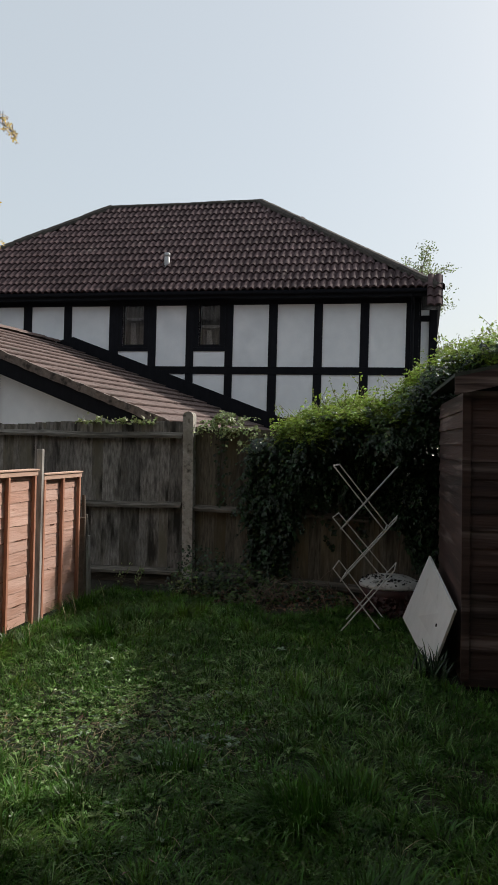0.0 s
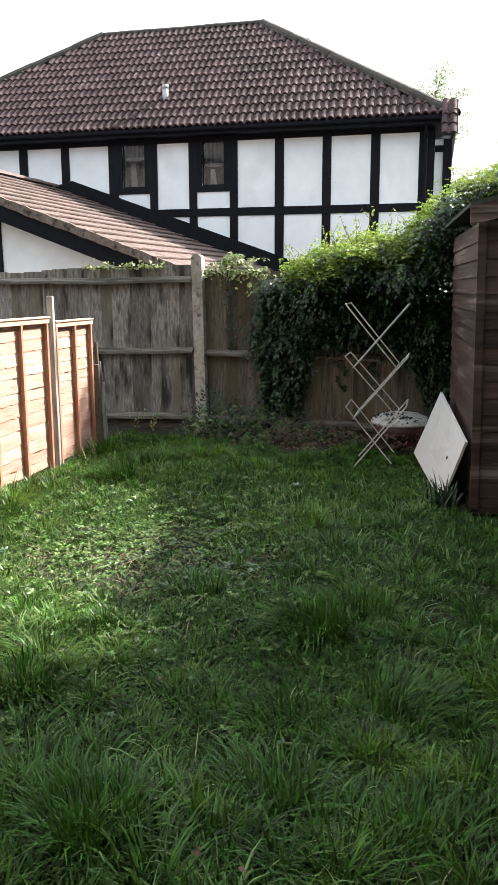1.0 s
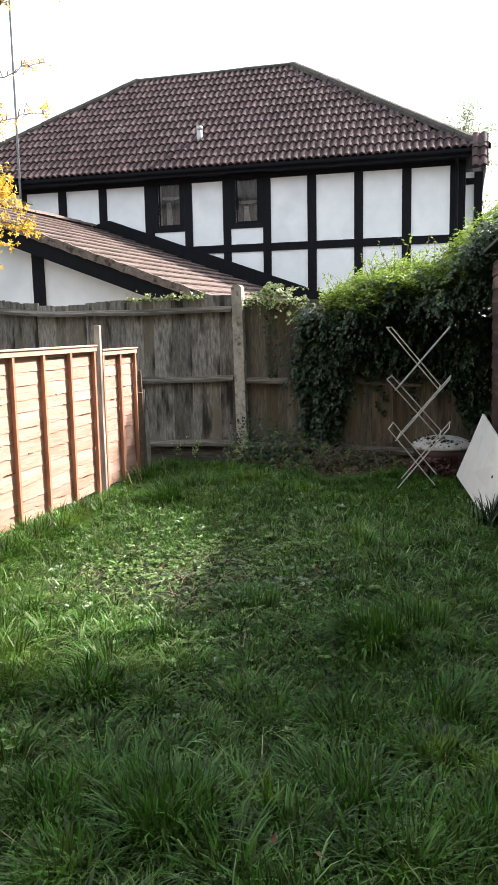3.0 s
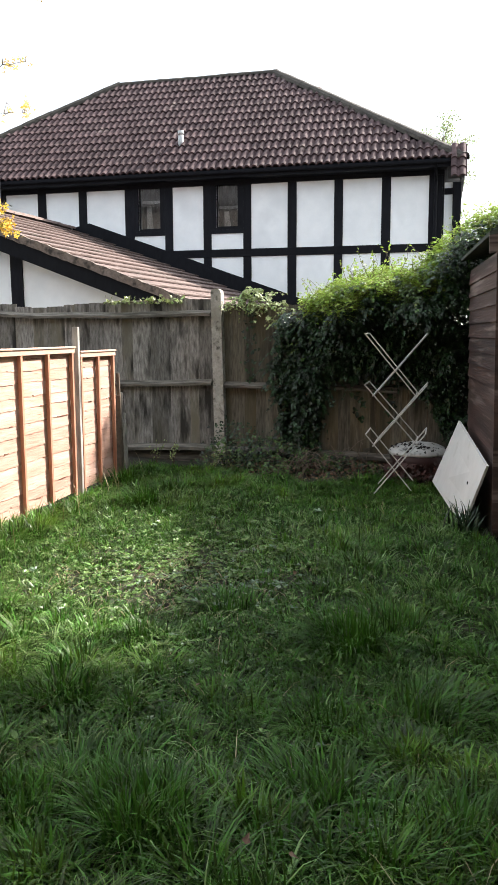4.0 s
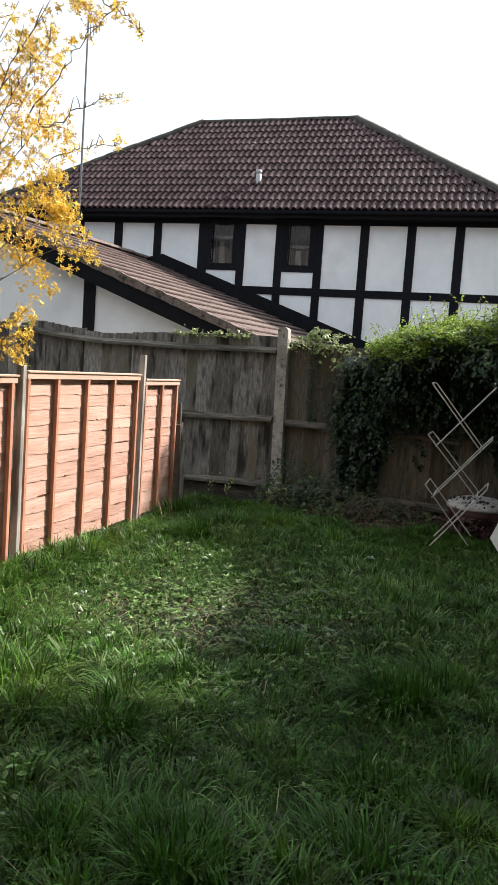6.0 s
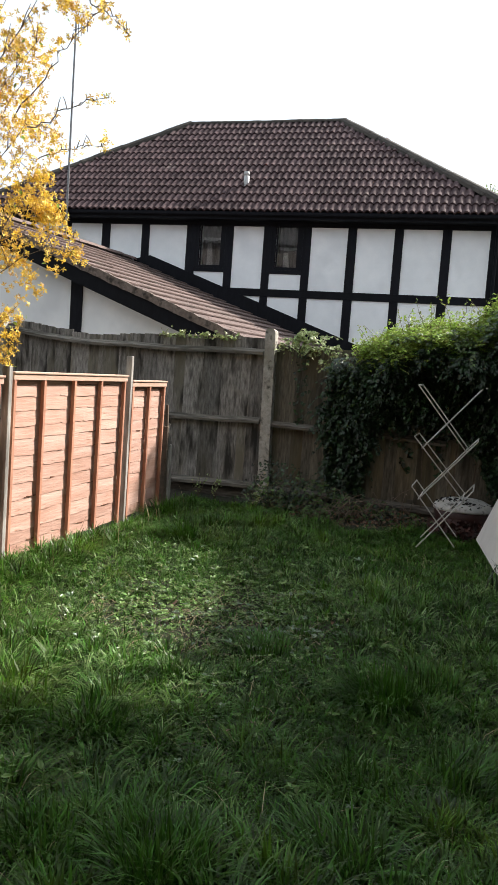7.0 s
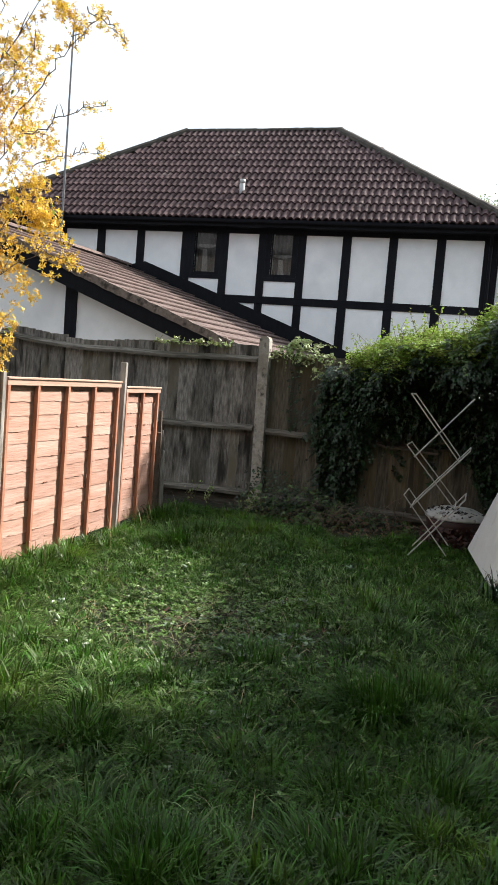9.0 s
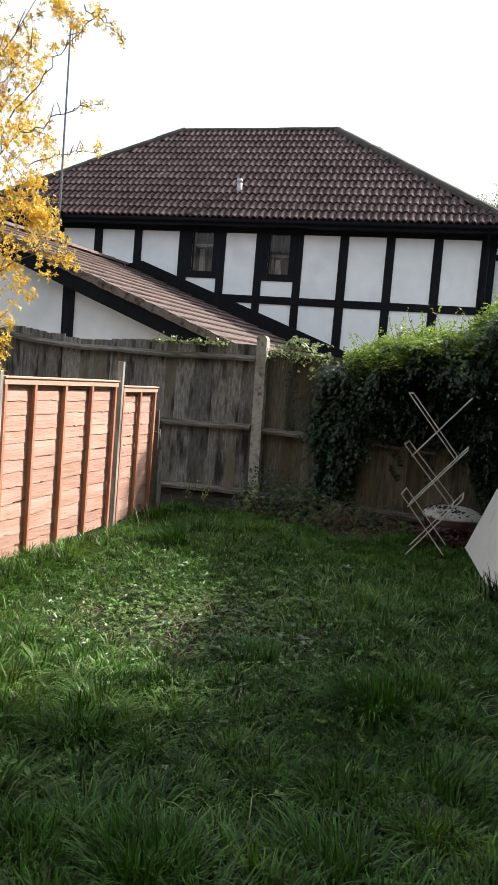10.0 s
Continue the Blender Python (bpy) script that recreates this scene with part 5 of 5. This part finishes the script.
# ---- television aerial ----
def aerial():
    x, y = -9.05, 16.45
    o = thing("television_aerial", (x, y, 2.9), "thin aluminium television aerial mast above the garage roof", "aerial")
    bm = bmesh.new()
    tube(bm, [(x, y, 2.7), (x, y, 8.98)], 0.028, 0.022, 8)
    part("mast", bm, M_ALU, o)
    bm = bmesh.new()
    tube(bm, [(x, y, 4.3), (x, FY - 0.03, 4.3)], 0.015, n=6)
    part("bracket", bm, M_ALU, o)
    bm = bmesh.new()
    tube(bm, [(x - 0.05, y - 0.02, 8.78), (x + 0.42, y - 0.2, 8.78)], 0.013, n=6)
    head = part("boom", bm, M_ALU, o)
    for k in range(4):
        u = k / 3
        bm = bmesh.new()
        c = Vector((x + 0.1 + 0.3 * u, y - 0.06 - 0.13 * u, 8.78))
        tube(bm, [c - Vector((0, 0, 0.2 - 0.06 * u)), c + Vector((0, 0, 0.2 - 0.06 * u))], 0.011, n=5)
        part("element", bm, M_ALU, head)


aerial()


# ---- decking ----
def decking():
    o = thing("deck", (-1.4, -1.0, -0.2), "low weathered deck of grooved grey boards", "deck")
    X0, X1, ZT = -3.2, 0.145, 0.0
    prof = []
    w, g = 0.14, 7
    for i in range(g):
        a = i * w / g
        prof += [(a + 0.0015, ZT - 0.012), (a + 0.0045, ZT), (a + 0.014, ZT), (a + 0.017, ZT - 0.012)]
    prof = [(0.0, ZT - 0.028)] + prof + [(w, ZT - 0.028)]
    me = bpy.data.meshes.new("deck_board")
    n = len(prof)
    V = [(x, -u, z) for x in (X0, X1) for u, z in prof]
    F = [(i, i + 1, n + i + 1, n + i) for i in range(n - 1)] + [tuple(range(n)), tuple(range(2 * n - 1, n - 1, -1)), (0, n, 2 * n - 1, n - 1)]
    me.from_pydata(V, [], F)
    me.materials.append(M_DECK)
    y = 0.95
    while y > -2.9:
        piece("deck_board", me, o, pose(random.uniform(-0.006, 0.006), y, random.uniform(-0.002, 0.002), 0, 0, 0))
        y -= w + 0.006
    part("side_board", boxed((X1 + 0.004, -2.9, -0.25), (X1 + 0.03, 0.92, ZT - 0.03), 0.003), M_SHED, o)
    part("side_board", boxed((X0, 0.87, -0.25), (X1 - 0.01, 0.895, ZT - 0.035), 0.003), M_SHED, o)


decking()


# ---- growth along the fence foot ----
def edge_growth():
    n = 1500
    x = np.where(rng.uniform(size=n) < 0.45, rng.normal(-1.25, 0.2, n), rng.uniform(-1.7, 0.9, n))
    y = rng.uniform(7.5, 8.1, n)
    z = ground_z(x, y) + rng.uniform(0.0, 1, n) ** 1.8 * np.interp(x, [-1.7, -1.5, -1.2, -0.9, 0.2, 0.9], [0.12, 0.6, 0.5, 0.36, 0.1, 0.08])
    Nn = np.stack([rng.normal(0, 0.6, n), -0.5 + rng.normal(0, 0.5, n), 0.7 + rng.normal(0, 0.4, n)], -1)
    V, F = leaf_cloud(np.stack([x, y, z], -1), Nn, rng.uniform(0.02, 0.044, n), IVY_LEAF)
    soup("ground_ivy", V, F, M_IVY, None, "dark ivy and weeds along the foot of the fence", "ivy")
    n = 330
    x = np.where(rng.uniform(size=n) < 0.6, rng.normal(-0.85, 0.38, n), rng.uniform(-1.55, 0.6, n))
    y = rng.uniform(7.45, 8.1, n)
    root = np.stack([x, y, ground_z(x, y) + rng.uniform(0, 1, n) ** 1.6 * np.interp(x, [-1.6, -1.4, -1.2, -0.4, 0.0, 0.7], [0.2, 0.42, 0.4, 0.3, 0.1, 0.05])], -1)
    V, F = sprays(root, np.stack([rng.normal(0, 0.7, n), -0.5 + rng.normal(0, 0.4, n), 0.4 + rng.normal(0, 0.4, n)], -1), rng.uniform(0.08, 0.22, n), rng.integers(5, 12, n), rng.uniform(0.025, 0.05, n), IVY_LEAF, 0.6)
    soup("bramble_growth", V, F, M_IVYMID, None, "green ivy and bramble shoots at the fence foot", "ivy")
    n = 260
    x, y = rng.uniform(0.32, 1.0, n), rng.uniform(7.2, 7.5, n)
    V, F = leaf_cloud(np.stack([x, y, ground_z(x, y) + rng.uniform(0.0, 0.2, n)], -1), rng.normal(0, 0.6, (n, 3)) + np.array([0, -0.7, 0.6]), rng.uniform(0.03, 0.07, n), IVY_LEAF)
    soup("russet_litter", V, F, M_RUSSET, None, "dark russet dead leaves heaped against the tub", "leaf litter")
    for k in range(5):
        cx, cy = ((-2.24, 7.85), (-2.04, 7.85), (-1.5, 7.6), (-1.35, 7.55), (-2.7, 7.8))[k]
        o = thing("weed_plant", (cx, cy, float(ground_z(cx, cy))), "small pale weed growing at the fence foot", "weed", "weeds by the fence")
        bm = bmesh.new()
        tops = []
        for _ in range(6):
            a = Vector((cx, cy, float(ground_z(cx, cy)) - 0.02))
            e = a + Vector((random.uniform(-0.1, 0.1), random.uniform(-0.08, 0.08), random.uniform(0.14, 0.3)))
            tube(bm, [a, a.lerp(e, 0.5) + Vector((0.01, 0, 0.02)), e], 0.003, 0.0015, 4)
            tops += [a.lerp(e, u) for u in (0.5, 0.65, 0.8, 0.9, 1.0, 1.0)]
        part("stalk", bm, M_STEM, o)
        P = np.array([tuple(t) for t in tops]) + rng.normal(0, 0.012, (len(tops), 3))
        V, F = leaf_cloud(P, rng.normal(size=P.shape) + np.array([0, -0.5, 0.6]), rng.uniform(0.025, 0.045, len(P)), OVAL_LEAF)
        soup("leaf_tuft", V, F, M_IVYPALE, o, "pale small leaves")
    for k in range(64):
        a = Vector((random.gauss(-0.35, 0.33), random.uniform(7.35, 7.9), 0))
        a.z = float(ground_z(a.x, a.y)) + random.uniform(0.0, 0.2)
        d = Vector((random.uniform(-1, 1), random.uniform(-0.5, 0.3), random.uniform(-0.25, 0.5))).normalized() * random.uniform(0.1, 0.34)
        bm = bmesh.new()
        tube(bm, [a, a + d * 0.35 + Vector((0, 0, 0.05)), a + d * 0.75 + Vector((0, 0, 0.045)), a + d + Vector((0, 0, -0.02))], 0.004, 0.002, 5)
        tagged(part("twig", bm, M_TWIG), "dead brown stem lying under the ivy", "twig", "dead twigs")
    n = 900
    x, y = rng.uniform(-1.4, 0.9, n), rng.uniform(7.35, 8.1, n)
    V, F = leaf_cloud(np.stack([x, y, ground_z(x, y) + rng.uniform(0.0, 0.1, n) * np.clip((y - 7.3) * 2, 0, 1)], -1), rng.normal(0, 0.5, (n, 3)) + np.array([0, 0, 1]), rng.uniform(0.025, 0.055, n), IVY_LEAF)
    soup("leaf_litter", V, F, M_DEADLEAF, None, "brown dead leaves and debris under the ivy", "leaf litter")
    # broad-leaved plant near the deck
    m = 20
    P = np.stack([rng.normal(-0.65, 0.08, m), rng.normal(1.77, 0.08, m), rng.uniform(-0.12, -0.04, m)], -1)
    V, F = leaf_cloud(P, rng.normal(0, 0.35, (m, 3)) + np.array([0.1, -0.2, 1]), rng.uniform(0.028, 0.05, m), OVAL_LEAF)
    soup("broad_leaf_weed", V, F, M_WEED, None, "broad-leaved green weed in the grass", "weed")
    # tuft beside the board
    m = 60
    p = np.stack([rng.normal(1.06, 0.06, m), rng.normal(5.4, 0.06, m)], -1)
    blades(p, rng.uniform(0, math.tau, m), rng.uniform(0.2, 0.36, m), rng.uniform(0.009, 0.016, m), rng.uniform(0.2, 0.9, m), "strappy_plant", M_IVY,
           "dark strap-leaved tuft beside the white board", "plant")
    m = 130
    p = np.stack([0.25 + rng.normal(0, 0.055, m), 1.0 + rng.normal(0, 0.05, m)], -1)
    blades(p, rng.uniform(0, math.tau, m), rng.uniform(0.07, 0.14, m), rng.uniform(0.003, 0.006, m), rng.uniform(0.9, 1.7, m), "dead_grass_tuft", M_DRY,
           "matted straw-coloured grass beside the deck", "grass")
    m = 30
    p = np.stack([rng.uniform(-1.0, 0.15, m), rng.uniform(0.99, 1.1, m)], -1)
    blades(p, rng.uniform(0, math.tau, m), rng.uniform(0.06, 0.12, m), rng.uniform(0.003, 0.005, m), rng.uniform(0.6, 1.6, m), "dry_edge_grass", M_DRY,
           "dry grass along the deck edge", "grass")
    leaf = leaf_cloud([(0, 0, 0)], [(0.1, 0, 1)], [1.0], IVY_LEAF)
    me = mesh_of("dead_leaf", (leaf[0].tolist(), leaf[1]), M_DEADLEAF)
    for x, y in ((-0.07, 2.39), (0.36, 1.45), (0.08, 3.76), (0.22, 1.13), (-0.55, 2.0), (-0.5, 3.5), (-0.85, 3.75), (0.5, 1.4), (0.0, 2.5)):
        ob = new("dead_leaf", me)
        sz = random.uniform(0.03, 0.05)
        ob.matrix_basis = pose(x, y, float(ground_z(x, y)) + 0.13, random.uniform(-60, 60), random.uniform(-60, 60), random.uniform(0, 360)) @ Matrix.Scale(sz, 4)
        tagged(ob, "curled brown dead leaf lying on the grass", "leaf", "dead leaves")


edge_growth()


# ---- fence-top creeper ----
def creeper():
    o = thing("creeper", (-2.4, 8.17, 1.65), "pale creeper straggling along the fence top", "creeper")
    n = 150
    x = rng.uniform(-2.95, -2.0, n)
    z = 1.66 + np.abs(rng.normal(0, 0.035, n))
    y = 8.17 + rng.normal(0, 0.03, n)
    V, F = leaf_cloud(np.stack([x, y, z], -1), rng.normal(size=(n, 3)) + np.array([0, -0.4, 0.6]), rng.uniform(0.03, 0.055, n), IVY_LEAF)
    soup("leaf_trail", V, F, M_IVYPALE, o)
    bm = bmesh.new()
    tube(bm, [(-3.0, 8.16, 1.66), (-2.5, 8.17, 1.68), (-1.95, 8.17, 1.67)], 0.005, 0.003, 4)
    part("stem", bm, M_STEM, o)


creeper()


# ---- tree behind the house ----
def far_tree():
    o = thing("tree", (1.3, 26.5, -0.4), "slender tree with sparse yellow-green young leaves behind the house", "tree")
    bm = bmesh.new()
    tube(bm, [(1.3, 26.5, -0.5), (1.1, 26.4, 3.5), (0.7, 26.3, 7.4)], 0.14, 0.03, 8)
    part("trunk", bm, M_BARK, o)
    leaves = []
    for k in range(44):
        z0 = random.uniform(3.8, 7.3)
        a = Vector((1.3 - 0.08 * z0, 26.4, z0))
        e = a + Vector((random.uniform(-0.9, 1.0), random.uniform(-0.9, 0.9), random.uniform(0.2, 1.0)))
        bm = bmesh.new()
        tube(bm, [a, a.lerp(e, 0.5) + Vector((0, 0, 0.1)), e], 0.014, 0.004, 4)
        part("limb", bm, M_BARK, o)
        leaves += [a.lerp(e, random.uniform(0.3, 1.1)) + Vector((random.gauss(0, 0.09), random.gauss(0, 0.09), random.gauss(0, 0.09))) for _ in range(80)]
    P = np.array([tuple(p) for p in leaves])
    V, F = leaf_cloud(P, rng.normal(size=P.shape), rng.uniform(0.055, 0.1, len(P)), OVAL_LEAF)
    # crown kept pale: glare from the sky behind is in the leaf colour
    soup("crown", V, F, M_IVYPALE, o, "sparse yellow-green leaves, paled by glare in the colour")


far_tree()


# ---- unseen buildings added round the garden for shade and reflections ----
def plain_house(name, x0, x1, y0, y1, eave, ridge, label):
    o = thing(name, ((x0 + x1) / 2, (y0 + y1) / 2, -0.3), label, "house")
    part("wall", boxed((x0, y0, -0.4), (x1, y1, eave)), M_BRICK, o)
    ym = (y0 + y1) / 2
    bm = bmesh.new()
    q = [bm.verts.new(p) for p in ((x0 - 0.2, y0 - 0.3, eave), (x1 + 0.2, y0 - 0.3, eave), (x1 + 0.2, y1 + 0.3, eave), (x0 - 0.2, y1 + 0.3, eave), (x0 - 0.2, ym, ridge), (x1 + 0.2, ym, ridge))]
    for f in ((0, 1, 5, 4), (2, 3, 4, 5), (1, 2, 5), (3, 0, 4), (3, 2, 1, 0)):
        bm.faces.new([q[i] for i in f])
    part("roof", bm, M_SLATE, o)


# reflected in the windows; height raised to cut sky light on the garden
plain_house("terrace_house", -20, 12, -10.5, -3.2, 7.4, 10.0, "brown brick terrace house behind the deck")
# unseen wall added to block sky light from the right of the lawn
tagged(part("shade_wall", boxed((1.78, -3.0, -0.4), (2.0, 4.95, 4.3), 0.01), M_BRICK), "unseen plain brick wall added to shade the side of the lawn", "wall", "", "structure")
# unseen block added to throw shade over the near lawn
plain_house("shade_house", 3.7, 10, -3.0, 7.6, 5.3, 7.3, "unseen brown brick block added to shade the lawn")
